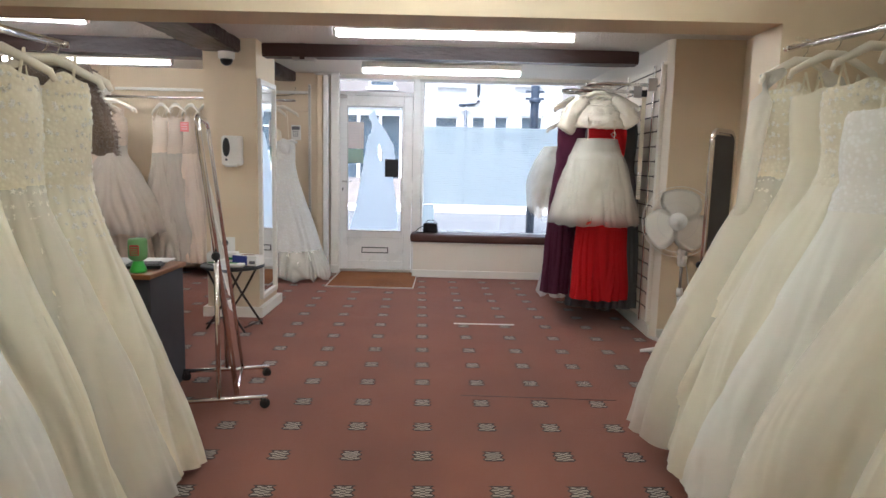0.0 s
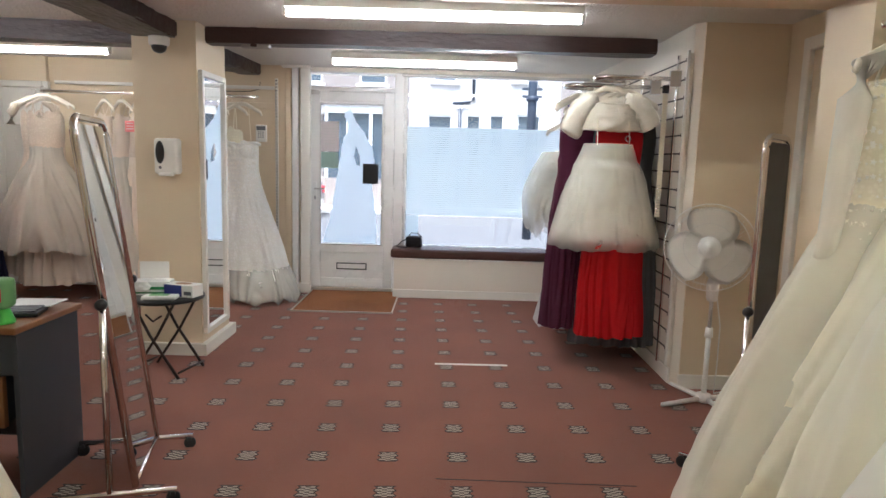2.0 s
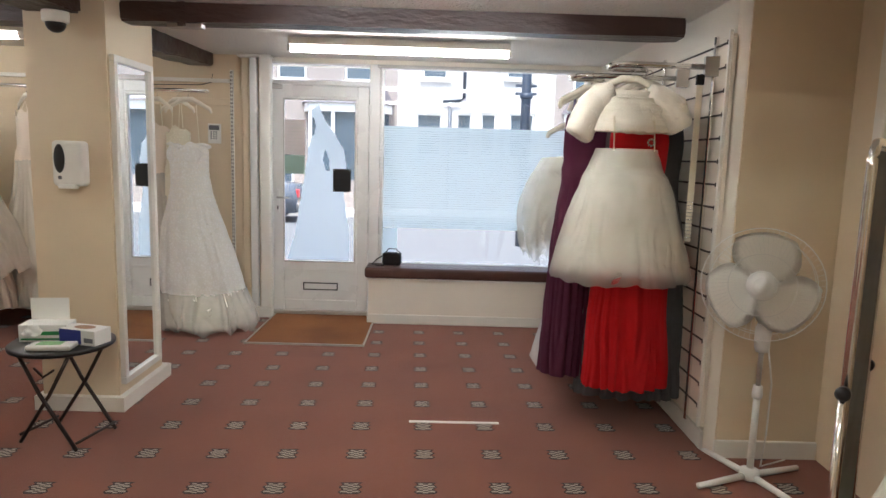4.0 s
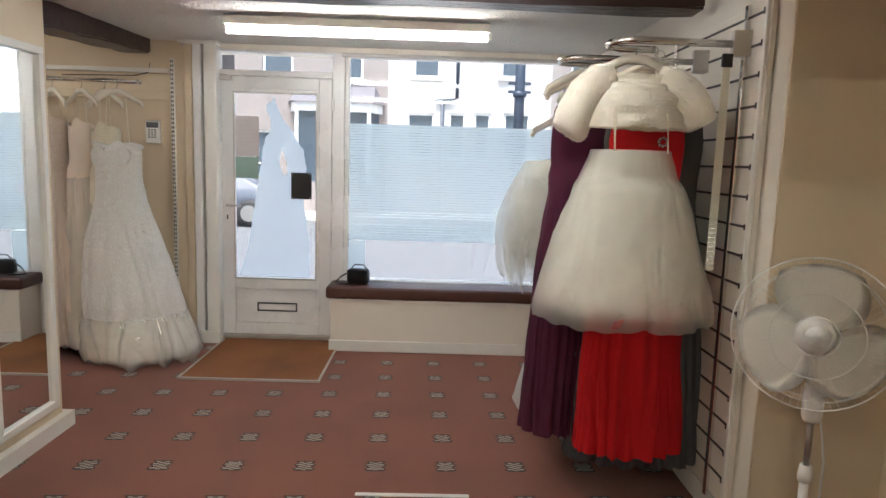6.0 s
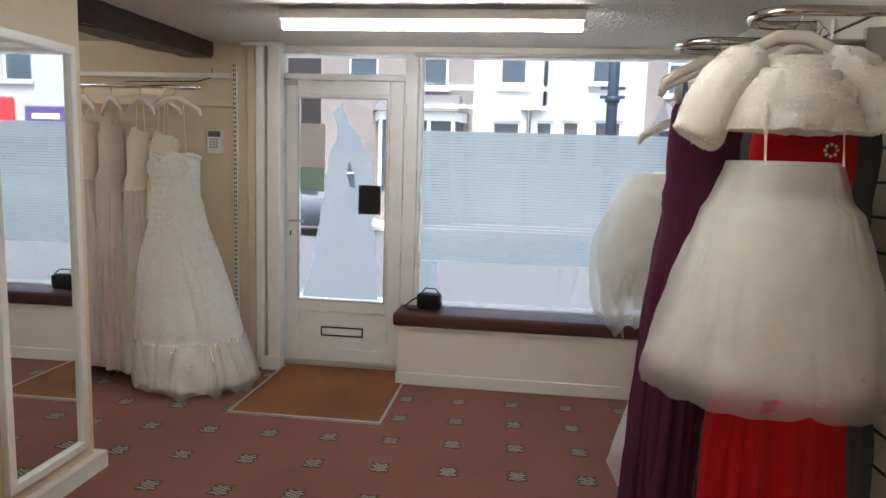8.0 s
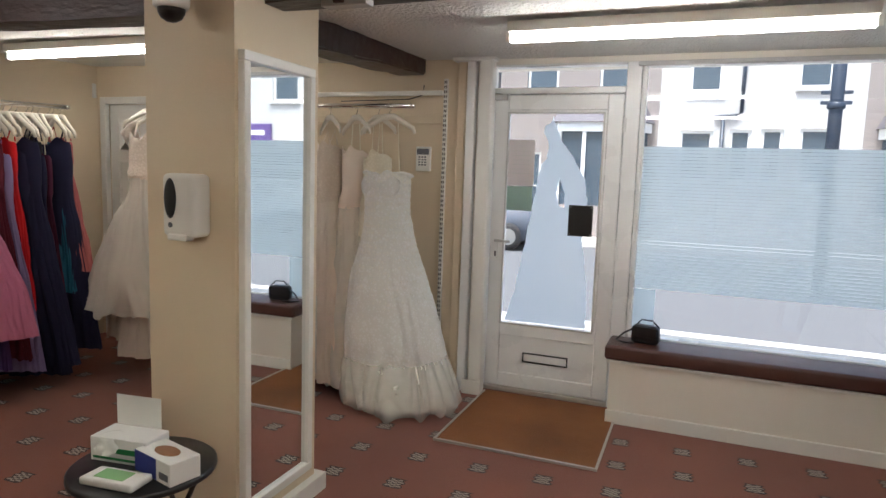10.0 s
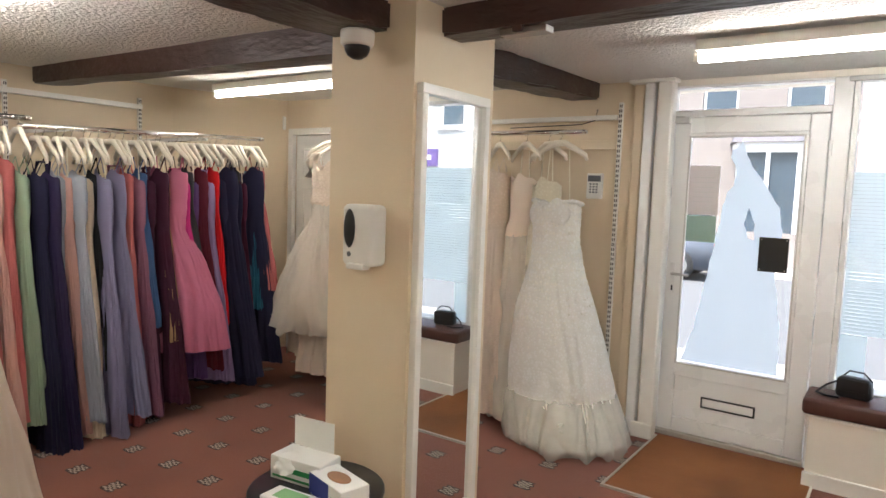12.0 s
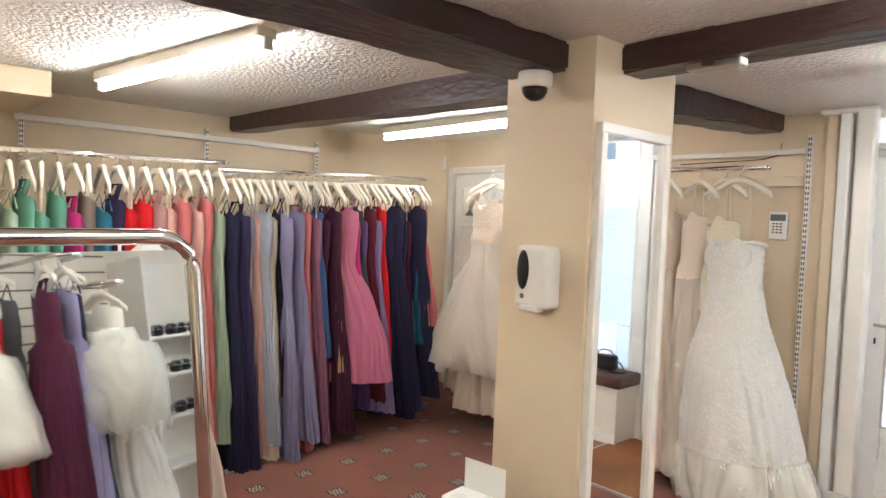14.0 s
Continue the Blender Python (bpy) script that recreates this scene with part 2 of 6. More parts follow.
def prism(points, z0, z1):
    bm = bmesh.new()
    lo = [bm.verts.new((x, y, z0)) for x, y in points]
    hi = [bm.verts.new((x, y, z1)) for x, y in points]
    bm.faces.new(lo), bm.faces.new(hi)
    for i in range(len(points)):
        j = (i + 1) % len(points)
        bm.faces.new((lo[i], lo[j], hi[j], hi[i]))
    return bm


def tube(points, r, n=8, bm=None, closed=False, flat=1.0):
    """A round bar swept along points; r a number or one per point; flat squashes it."""
    bm = bm or bmesh.new()
    pts = [Vector(p) for p in points]
    k = len(pts)
    rings = []
    up = Vector((0, 0, 1))
    for i, p in enumerate(pts):
        a = pts[(i - 1) % k] if (i or closed) else p
        c = pts[(i + 1) % k] if (i < k - 1 or closed) else p
        d = (c - a).normalized()
        ref = up if abs(d.dot(up)) < 0.95 else Vector((1, 0, 0))
        s = d.cross(ref).normalized()
        t = s.cross(d).normalized()
        q = r[i] if isinstance(r, (list, tuple)) else r
        rings.append([bm.verts.new(p + s * (q * math.cos(6.2832 * j / n)) + t * (q * flat * math.sin(6.2832 * j / n))) for j in range(n)])
    for i in range(k if closed else k - 1):
        a, c = rings[i], rings[(i + 1) % k]
        for j in range(n):
            bm.faces.new((a[j], a[(j + 1) % n], c[(j + 1) % n], c[j]))
    if not closed:
        bm.faces.new(rings[0]), bm.faces.new(rings[-1])
    return bm


def lathe(profile, n=24, bm=None, centre=(0, 0, 0)):
    bm = bm or bmesh.new()
    cx, cy, cz = centre
    rings = [[bm.verts.new((cx + r * math.cos(6.2832 * j / n), cy + r * math.sin(6.2832 * j / n), cz + z)) for j in range(n)] for r, z in profile]
    for a, c in zip(rings, rings[1:]):
        for j in range(n):
            bm.faces.new((a[j], a[(j + 1) % n], c[(j + 1) % n], c[j]))
    bm.faces.new(rings[0]), bm.faces.new(rings[-1])
    return bm


def arc(cx, cz, r, a0, a1, n=10, y=0.0):
    return [(cx + r * math.cos(radians(a0 + (a1 - a0) * i / n)), y, cz + r * math.sin(radians(a0 + (a1 - a0) * i / n))) for i in range(n + 1)]

# ---- structure ----
CEIL = 2.235
FALL = 0.026  # the old floor falls away towards the back


def floor_z(y):
    return min(0.0, FALL * (y - 5.25))


def floor_piece(bm, x0, x1, ys):
    prof = [(y, floor_z(y)) for y in ys] + [(ys[-1], -0.45), (ys[0], -0.45)]
    ends = [[bm.verts.new((x, y, z)) for y, z in prof] for x in (x0, x1)]
    bm.faces.new(ends[0]), bm.faces.new(ends[1])
    k = len(prof)
    for i in range(k):
        bm.faces.new((ends[0][i], ends[0][(i + 1) % k], ends[1][(i + 1) % k], ends[1][i]))


bm = bmesh.new()
floor_piece(bm, -5.0, 2.55, (3.3, 5.25, 7.75))
floor_piece(bm, -2.6, 2.75, (-1.6, 3.3))
structure("floor", bm, M_CARPET, "worn red-brown carpet with small woven cream motifs", "floor")
def ceil_z(x, y):
    return CEIL + 0.018 * max(0.0, y - 5.45) + 0.012 * max(0.0, -1.8 - x)


bm = bmesh.new()
xs, ys = (-5.0, -3.4, -1.8, 2.9), (3.5, 4.4, 5.45, 6.6, 7.9)
low = [[bm.verts.new((x, y, ceil_z(x, y))) for y in ys] for x in xs]
top = [[bm.verts.new((x, y, 2.44)) for y in ys] for x in xs]
for i in range(3):
    for j in range(4):
        bm.faces.new((low[i][j], low[i][j + 1], low[i + 1][j + 1], low[i + 1][j]))
        bm.faces.new((top[i][j], top[i + 1][j], top[i + 1][j + 1], top[i][j + 1]))
structure("ceiling", bm, M_CEILING, "low white stippled ceiling", "ceiling")
structure("ceiling_back", box(-2.6, 2.9, -1.6, 3.2, 2.42, 2.54), M_SMOOTHCEIL, "plain white ceiling of the back room", "ceiling")
structure("wall_header", box(-5.0, 2.9, 3.2, 3.5, 2.0, 2.54), M_MAGNOLIA, "magnolia painted downstand across the opening", "wall")
structure("wall_pier", box(1.77, 2.9, 3.2, 3.5, -0.3, 2.0), M_MAGNOLIA, "magnolia painted pier beside the opening", "wall")
structure("wall_alcove_east", box(2.33, 2.55, 3.5, 4.87, -0.3, CEIL + 0.1), M_MAGNOLIA, "magnolia painted alcove wall", "wall")
structure("wall_east", prism([(1.822, 4.87), (1.78, 4.915), (1.78, 7.9), (2.55, 7.9), (2.55, 4.87)], -0.1, CEIL + 0.1), M_WALLWHITE, "off-white painted side wall", "wall")
structure("wall_back_east", box(2.55, 2.75, -1.6, 3.2, -0.3, 2.42), M_MAGNOLIA, "magnolia painted wall behind the gown rail", "wall")
structure("wall_back_south", box(-2.6, 2.75, -1.6, -1.4, -0.3, 2.42), M_MAGNOLIA, "plain magnolia painted back wall", "wall")
structure("wall_back_west", box(-2.6, -2.4, -1.4, 3.2, -0.3, 2.42), M_MAGNOLIA, "plain magnolia painted wall", "wall")
structure("wall_southwest", box(-5.0, -2.6, 3.2, 3.4, -0.3, 2.0), M_MAGNOLIA, "plain magnolia painted wall", "wall")
structure("wall_west", prism([(-4.75, 3.2), (-4.75, 6.40), (-4.58, 7.45), (-4.95, 7.45), (-4.95, 3.2)], -0.3, CEIL + 0.1), M_MAGNOLIA, "magnolia painted wall behind the coloured gowns", "wall")
structure("bulkhead", box(-4.75, -3.9, 3.5, 4.03, 2.12, CEIL + 0.02), M_MAGNOLIA, "boxed-in magnolia bulkhead under the ceiling", "bulkhead")
bm = box(-4.95, -4.52, 7.45, 7.75, 0, CEIL + 0.1)
box(-4.52, -3.68, 7.45, 7.75, 2.02, CEIL + 0.1, bm=bm)
box(-4.52, -3.68, 7.66, 7.75, 0, 2.02, bm=bm)
box(-3.68, -1.17, 7.50, 7.75, 0, CEIL + 0.1, bm=bm)
structure("wall_north_west", bm, M_MAGNOLIA, "magnolia painted front wall beside the street door", "wall")
bm = box(-1.17, 1.78, 7.56, 7.86, 2.236, 2.60)
box(-0.15, 1.78, 7.60, 7.86, -0.1, 0.47, bm=bm)
box(1.70, 1.78, 7.56, 7.86, 0.47, 2.236, bm=bm)
structure("wall_north", bm, M_WALLWHITE, "off-white front wall over the shop window", "wall")

PILLAR = [(-1.770, 5.24), (-1.348, 5.24), (-1.348, 5.792), (-1.770, 5.792)]
structure("pillar", prism(PILLAR, -0.1, CEIL), M_MAGNOLIA, "square magnolia painted pillar under the beams", "pillar")
structure("skirting_pillar", prism([(-1.80, 5.200), (-1.308, 5.200), (-1.308, 5.835), (-1.80, 5.835)], -0.1, 0.080), M_GLOSS, "white gloss skirting round the pillar", "skirting")


def skirting(name, x0, x1, y0, y1, h=0.10):
    bm = box(x0, x1, y0, y1, 0, h, 0.006)
    return structure(name, bm, M_GLOSS, "white gloss painted skirting board", "skirting")


skirting("skirting_east", 1.762, 1.779, 4.90, 7.28)
structure("wall_return", box(1.824, 2.328, 4.858, 4.8695, -0.1, CEIL - 0.002), M_MAGNOLIA, "magnolia painted return of the side wall", "wall")
structure("skirting_return", box(1.81, 2.329, 4.838, 4.857, -0.1, 0.08, 0.006), M_GLOSS, "white gloss painted skirting board", "skirting")
skirting("skirting_north_west", -3.60, -1.30, 7.482, 7.499)


def beam(name, x0, x1, y0, y1, z0, z1, lengthways, label, rise=(0.0, 0.0)):
    """A hewn beam: a long box cut into stations whose faces wander a little."""
    n = 26
    bm = bmesh.new()
    rings = []
    for i in range(n + 1):
        f = i / n
        j = [noise.noise((f * 7 + k * 11.3, x0 + k, y0)) * 0.010 for k in range(4)]
        up = rise[0] + (rise[1] - rise[0]) * f
        if lengthways == "x":
            x = x0 + (x1 - x0) * f
            c = [(x, y0 + j[0], z0 + up + j[1]), (x, y1 + j[2], z0 + up + j[3]), (x, y1, z1 + up), (x, y0 + j[2], z1 + up)]
        else:
            y = y0 + (y1 - y0) * f
            c = [(x0 + j[0], y, z0 + up + j[1]), (x1 + j[2], y, z0 + up + j[3]), (x1 + j[0], y, z1 + up), (x0, y, z1 + up)]
        rings.append([bm.verts.new(p) for p in c])
    for a, b in zip(rings, rings[1:]):
        for k in range(4):
            bm.faces.new((a[k], a[(k + 1) % 4], b[(k + 1) % 4], b[k]))
    bm.faces.new(rings[0]), bm.faces.new(rings[-1])
    long = [e for e in bm.edges if sum(f.normal.length > -1 for f in e.link_faces) == 2 and abs((e.verts[0].co - e.verts[1].co).normalized()["xy".index(lengthways)]) > 0.9]
    bmesh.ops.bevel(bm, geom=long, offset=0.012, segments=2, affect="EDGES")
    return structure(name, bm, M_BEAM if lengthways == "x" else M_BEAMY, label, "beam")


beam("beam_shopfront", -1.347, 1.71, 5.40, 5.55, 2.13, CEIL - 0.003, "x", "dark stained hewn oak ceiling beam")
beam("beam_middle", -1.765, -1.47, 3.51, 5.235, 2.125, CEIL - 0.003, "y", "dark stained hewn oak ceiling beam")
beam("beam_west", -4.73, -1.775, 5.36, 5.52, 2.095, CEIL - 0.003, "x", "dark stained hewn oak ceiling beam", (0.068, 0.0))
beam("beam_front", -1.76, -1.555, 5.795, 7.46, 2.095, CEIL + 0.002, "y", "dark stained hewn oak ceiling beam", (-0.012, 0.076))

# mat well by the street door
structure("doormat", box(-1.045, -0.155, 6.585, 7.52, 0.001, 0.010, 0.003), M_COIR, "worn brown coir doormat set in the floor", "doormat")
bm = box(-1.058, -0.142, 6.568, 6.584, 0.0, 0.013)
box(-1.058, -1.046, 6.585, 7.50, 0.0, 0.013, bm=bm)
box(-0.154, -0.142, 6.585, 7.28, 0.0, 0.013, bm=bm)
structure("mat_edging", bm, M_TRIM, "pale metal edging strip round the doormat", "trim")


M_POSTER = mat("poster_paper_back", (0.62, 0.57, 0.56), 0.7, vary=0.05)
M_TEALSTICK = mat("dull_green_sticker", (0.28, 0.40, 0.34), 0.6, vary=0.15)


# street door
def frame_bars(x0, x1, y0, y1, z0, z1, w, sides="lrtb", bevel=0.008):
    bm = bmesh.new()
    if "l" in sides:
        box(x0, x0 + w, y0, y1, z0, z1, bevel, bm)
    if "r" in sides:
        box(x1 - w, x1, y0, y1, z0, z1, bevel, bm)
    if "t" in sides:
        box(x0 + w, x1 - w, y0, y1, z1 - w, z1, bevel, bm)
    if "b" in sides:
        box(x0 + w, x1 - w, y0, y1, z0, z0 + w, bevel, bm)
    return bm


door = thing("door_1", "white plastic half-glazed street door with letter box", "door", kind="structure")
part("door_frame", box(-1.17, -1.09, 7.56, 7.66, 0.0, 2.236, 0.008), M_UPVC, door)
bm = box(-0.228, -0.135, 7.56, 7.66, 0.0, 2.236, 0.008)
part("door_mullion", bm, M_UPVC, door)
part("door_head", box(-1.09, -0.228, 7.56, 7.66, 2.045, 2.086, 0.006), M_UPVC, door)
part("door_top_frame", box(-1.09, -0.228, 7.56, 7.66, 2.222, 2.236, 0.003), M_UPVC, door)
part("threshold", box(-1.09, -0.228, 7.56, 7.66, 0.0, 0.03, 0.004), M_TRIM, door)
part("fanlight_pane", box(-1.085, -0.233, 7.612, 7.616, 2.087, 2.221), M_GLASS, door).visible_shadow = False
bm = frame_bars(-1.082, -0.234, 7.575, 7.635, 0.035, 2.042, 0.097)
box(-0.985, -0.331, 7.575, 7.635, 1.925, 1.944, 0.004, bm)
box(-0.352, -0.332, 7.575, 7.635, 0.491, 1.924, 0.004, bm)
leaf = part("leaf", bm, M_UPVC, door)
part("bottom_panel", box(-0.985, -0.331, 7.588, 7.622, 0.13, 0.40, 0.004), M_UPVC, leaf)
part("middle_rail", box(-0.985, -0.331, 7.575, 7.635, 0.40, 0.49, 0.006), M_UPVC, leaf)
part("door_pane", box(-0.987, -0.329, 7.610, 7.614, 0.487, 1.926), M_GLASS, leaf).visible_shadow = False
lb = part("letter_box", frame_bars(-0.815, -0.500, 7.578, 7.590, 0.222, 0.292, 0.010, bevel=0.002), M_BLACK, leaf, "dark letter box surround")
part("letter_flap", box(-0.805, -0.510, 7.581, 7.589, 0.232, 0.282, 0.003), M_UPVC, lb)
part("bead", frame_bars(-0.990, -0.346, 7.570, 7.580, 0.480, 1.928, 0.012, bevel=0.003), M_GREYPLASTIC, leaf)
hd = part("handle_plate", box(-1.050, -1.022, 7.563, 7.575, 0.93, 1.13, 0.004), M_UPVC, leaf)
part("lever", tube([(-1.036, 7.57, 1.06), (-1.036, 7.535, 1.06), (-0.93, 7.53, 1.06)], 0.009, 8), M_STEEL, hd, "short steel lever handle", True)
part("keyhole", box(-1.041, -1.031, 7.560, 7.564, 0.95, 0.985), M_BLACK, hd)
for z in (0.25, 0.98, 1.80):
    part("hinge", lathe([(0.011, 0), (0.011, 0.09)], 10, centre=(-0.222, 7.565, z)), M_UPVC, door)
cl = part("door_closer", box(-1.08, -0.99, 7.54, 7.575, 2.005, 2.045, 0.006), M_GREYPLASTIC, door, "small grey door closer arm")
part("closer_arm", tube([(-1.12, 7.55, 2.05), (-1.02, 7.53, 2.04)], 0.006, 6), M_STEEL, cl)
sg = part("door_notice", box(-0.552, -0.392, 7.600, 7.606, 1.12, 1.325, 0.002), M_BLACK, leaf, "small black plastic notice screwed to the glass")
for x in (-0.540, -0.404):
    for z in (1.133, 1.312):
        part("screw", lathe([(0.004, 0), (0.004, 0.003)], 8, centre=(0, 0, 0)), M_STEEL, sg).matrix_local = pose(x, 7.600, z, 90, 0, 0)

# bride-shaped frosted film on the door pane
def outline_sheet(left, right, y, n=90):
    """A flat sheet between two outlines x(z), each a list of (z, x)."""
    bm = bmesh.new()
    z0, z1 = left[0][0], left[-1][0]
    prev = None
    for i in range(n + 1):
        z = z0 + (z1 - z0) * i / n
        xl = np.interp(z, [p[0] for p in left], [p[1] for p in left])
        xr = np.interp(z, [p[0] for p in right], [p[1] for p in right])
        w = 0.003 * math.sin(z * 37) + 0.0015 * math.sin(z * 91)
        a, b = bm.verts.new((xl + w, y, z)), bm.verts.new((max(xr - w, xl + w + 0.002), y, z))
        if prev:
            bm.faces.new((prev[0], prev[1], b, a))
        prev = (a, b)
    return bm


part("bride_film", outline_sheet([(0.50, -0.965), (0.72, -0.896), (0.98, -0.852), (1.24, -0.81), (1.30, -0.80), (1.50, -0.77), (1.59, -0.753), (1.64, -0.70)],
                                 [(0.50, -0.40), (0.75, -0.405), (0.93, -0.43), (1.10, -0.455), (1.27, -0.455), (1.31, -0.62), (1.40, -0.640), (1.52, -0.625), (1.66, -0.64)], 7.604), M_FILM, leaf, "frosted film cut in the outline of a long gown")
part("veil_film", outline_sheet([(1.272, -0.575), (1.40, -0.59), (1.50, -0.62), (1.55, -0.68), (1.64, -0.715), (1.70, -0.705), (1.76, -0.725), (1.80, -0.745), (1.84, -0.735), (1.86, -0.70), (1.90, -0.69)],
                                [(1.272, -0.44), (1.37, -0.433), (1.50, -0.46), (1.62, -0.53), (1.73, -0.61), (1.81, -0.655), (1.86, -0.675), (1.90, -0.68)], 7.6035), M_FILM, leaf, "frosted film in the outline of a veil")
ps = part("poster_back", box(-0.982, -0.800, 7.603, 7.606, 1.44, 1.745), M_POSTER, leaf, "plain grey back of a poster taped to the glass")
for k in range(6):
    part("print_line", box(-0.955, -0.83, 7.6022, 7.6028, 1.52 + 0.03 * k, 1.524 + 0.03 * k), M_GREYPLASTIC, ps)
part("sticker", box(-0.982, -0.805, 7.603, 7.606, 1.27, 1.435), M_TEALSTICK, leaf, "dull green sticker on the glass")

# shop window
win = thing("window_1", "large white-framed shop window with striped frosted film", "window", kind="structure")
part("window_frame", frame_bars(-0.133, 1.70, 7.57, 7.65, 0.47, 2.236, 0.030, "lrb"), M_UPVC, win)
part("window_head", box(-0.103, 1.67, 7.57, 7.65, 2.205, 2.236, 0.004), M_UPVC, win)
part("window_pane", box(-0.108, 1.675, 7.608, 7.612, 0.495, 2.208), M_GLASS, win).visible_shadow = False
part("blind_rail", box(-0.16, 1.72, 7.535, 7.562, 2.205, 2.232, 0.006), M_GREYPLASTIC, win, "slim blind rail over the window")
bm = bmesh.new()
z = 0.815
while z < 1.71:
    box(-0.100, 1.668, 7.6045, 7.6055, z, z + 0.0192, bm=bm)
    z += 0.0205
tagged(part("film_stripes", bm, M_FILM, win, "narrow horizontal stripes of frosted film"), kind="stuff")
bm = box(-0.100, 0.03, 7.6045, 7.6055, 0.50, 0.81)
part("film_corner", bm, M_FILM, win, "plain frosted film patch")

# window seat
seat = thing("window_seat", "boxed window seat with brown leatherette cushion top", "window seat", kind="structure")
part("seat_panel", box(-0.19, 1.779, 7.30, 7.599, 0.0, 0.402), M_WALLWHITE, seat, "cream painted boxed front")
part("seat_skirting", box(-0.20, 1.76, 7.282, 7.299, 0.0, 0.085, 0.005), M_GLOSS, seat)
part("seat_trim", box(-0.205, 1.779, 7.285, 7.30, 0.386, 0.402, 0.003), M_GLOSS, seat)
part("seat_cushion", box(-0.225, 1.779, 7.272, 7.568, 0.404, 0.495, 0.022, segs=4), M_LEATHER, seat, "brown leatherette cushion", True)

# pipes and boxing by the door
for x, r, front, paint in ((-1.107, 0.048, 7.41, M_GLOSS), (-1.211, 0.032, 7.43, M_UPVC), (-1.285, 0.034, 7.462, M_MAGNOLIA)):
    bm = box(x - r, x + r, front, 7.499, 0.0, CEIL + 0.033, 0.012)
    structure("boxed_pipe", bm, paint, "cream painted boxed pipe", "boxing")
structure("pipe_collar", box(-1.335, -1.045, 7.395, 7.499, 2.245, 2.268, 0.005), M_GLOSS, "cream painted moulding over the boxed pipes", "trim")
structure("pipe_skirting", box(-1.19, -1.052, 7.390, 7.409, 0, 0.10, 0.006), M_GLOSS, "white gloss skirting block", "skirting")


# panelled inner door
def panel_door(x0, x1, y, top):
    d = thing("door_2", "closed white six-panel door with moulded frame", "door", kind="structure")
    part("architrave", frame_bars(x0, x1, y - 0.02, y + 0.03, 0.0, top + 0.05, 0.06, "lrt"), M_GLOSS, d)
    a, b = x0 + 0.062, x1 - 0.062
    lf = part("leaf", box(a, b, y + 0.03, y + 0.07, 0.01, top - 0.012, 0.003), M_GLOSS, d)
    mid = (a + b) / 2
    for p, q in ((a + 0.09, mid - 0.05), (mid + 0.05, b - 0.09)):
        for z0, z1 in ((0.20, 0.78), (0.92, 1.52), (1.62, top - 0.13)):
            part("panel", frame_bars(p, q, y + 0.022, y + 0.031, z0, z1, 0.018, bevel=0.004), M_GLOSS, lf)
    part("door_knob", lathe([(0.012, 0), (0.012, 0.03), (0.026, 0.045), (0.02, 0.06)], 14), M_STEEL, lf, smooth=True).matrix_local = pose(b - 0.06, y + 0.03, 1.0, 90, 0, 0)


panel_door(-4.545, -3.655, 7.45, 2.00)
# white-framed door in the alcove wall
d3 = thing("door_3", "shut olive-brown door in a white painted frame", "door", kind="structure")
part("architrave", box(2.29, 2.34, 4.57, 4.64, 0.0, 2.11, 0.006), M_GLOSS, d3)
part("architrave", box(2.29, 2.34, 3.70, 4.57, 2.04, 2.11, 0.006), M_GLOSS, d3)
part("leaf", box(2.315, 2.335, 3.72, 4.565, 0.005, 2.035, 0.003), M_MAGNOLIA, d3)


# ---- fluorescent lights ----
def strip_light(x0, x1, y, turn=0.0, drop=CEIL, glow=None):
    mid = (x0 + x1) / 2
    h = (x1 - x0) / 2
    t = thing("fluorescent_light", "lit fluorescent tube in a white batten fitting", "ceiling light", (mid, y, drop), turn, "ceiling strip lights")
    part("batten", box(-h, h, -0.042, 0.042, -0.052, -0.002, 0.006), M_GLOSS, t)
    for s in (-1, 1):
        part("end_cap", box(s * h - 0.012, s * h + 0.012, -0.018, 0.018, -0.096, -0.045, 0.005), M_WHITEPLASTIC, t)
    part("tube", tube([(-h + 0.014, 0, -0.082), (h - 0.014, 0, -0.082)], 0.0165, 14), glow or M_TUBE, t, "glowing white tube", True)
    return t


strip_light(-0.61, 1.04, 4.60, 0, 2.245)
strip_light(-0.665, 0.865, 6.40, 0, 2.240)
strip_light(-3.70, -2.21, 4.314, 7.4, 2.255)
strip_light(-4.13, -2.49, 6.37, 0, 2.265, M_DIMTUBE)
# two unseen fittings, added to light the back room's gowns and floor warmly
strip_light(-0.6, 0.95, 0.6, 0, 2.42, M_WARMTUBE)
strip_light(-0.6, 0.95, 2.25, 0, 2.42, M_WARMTUBE)


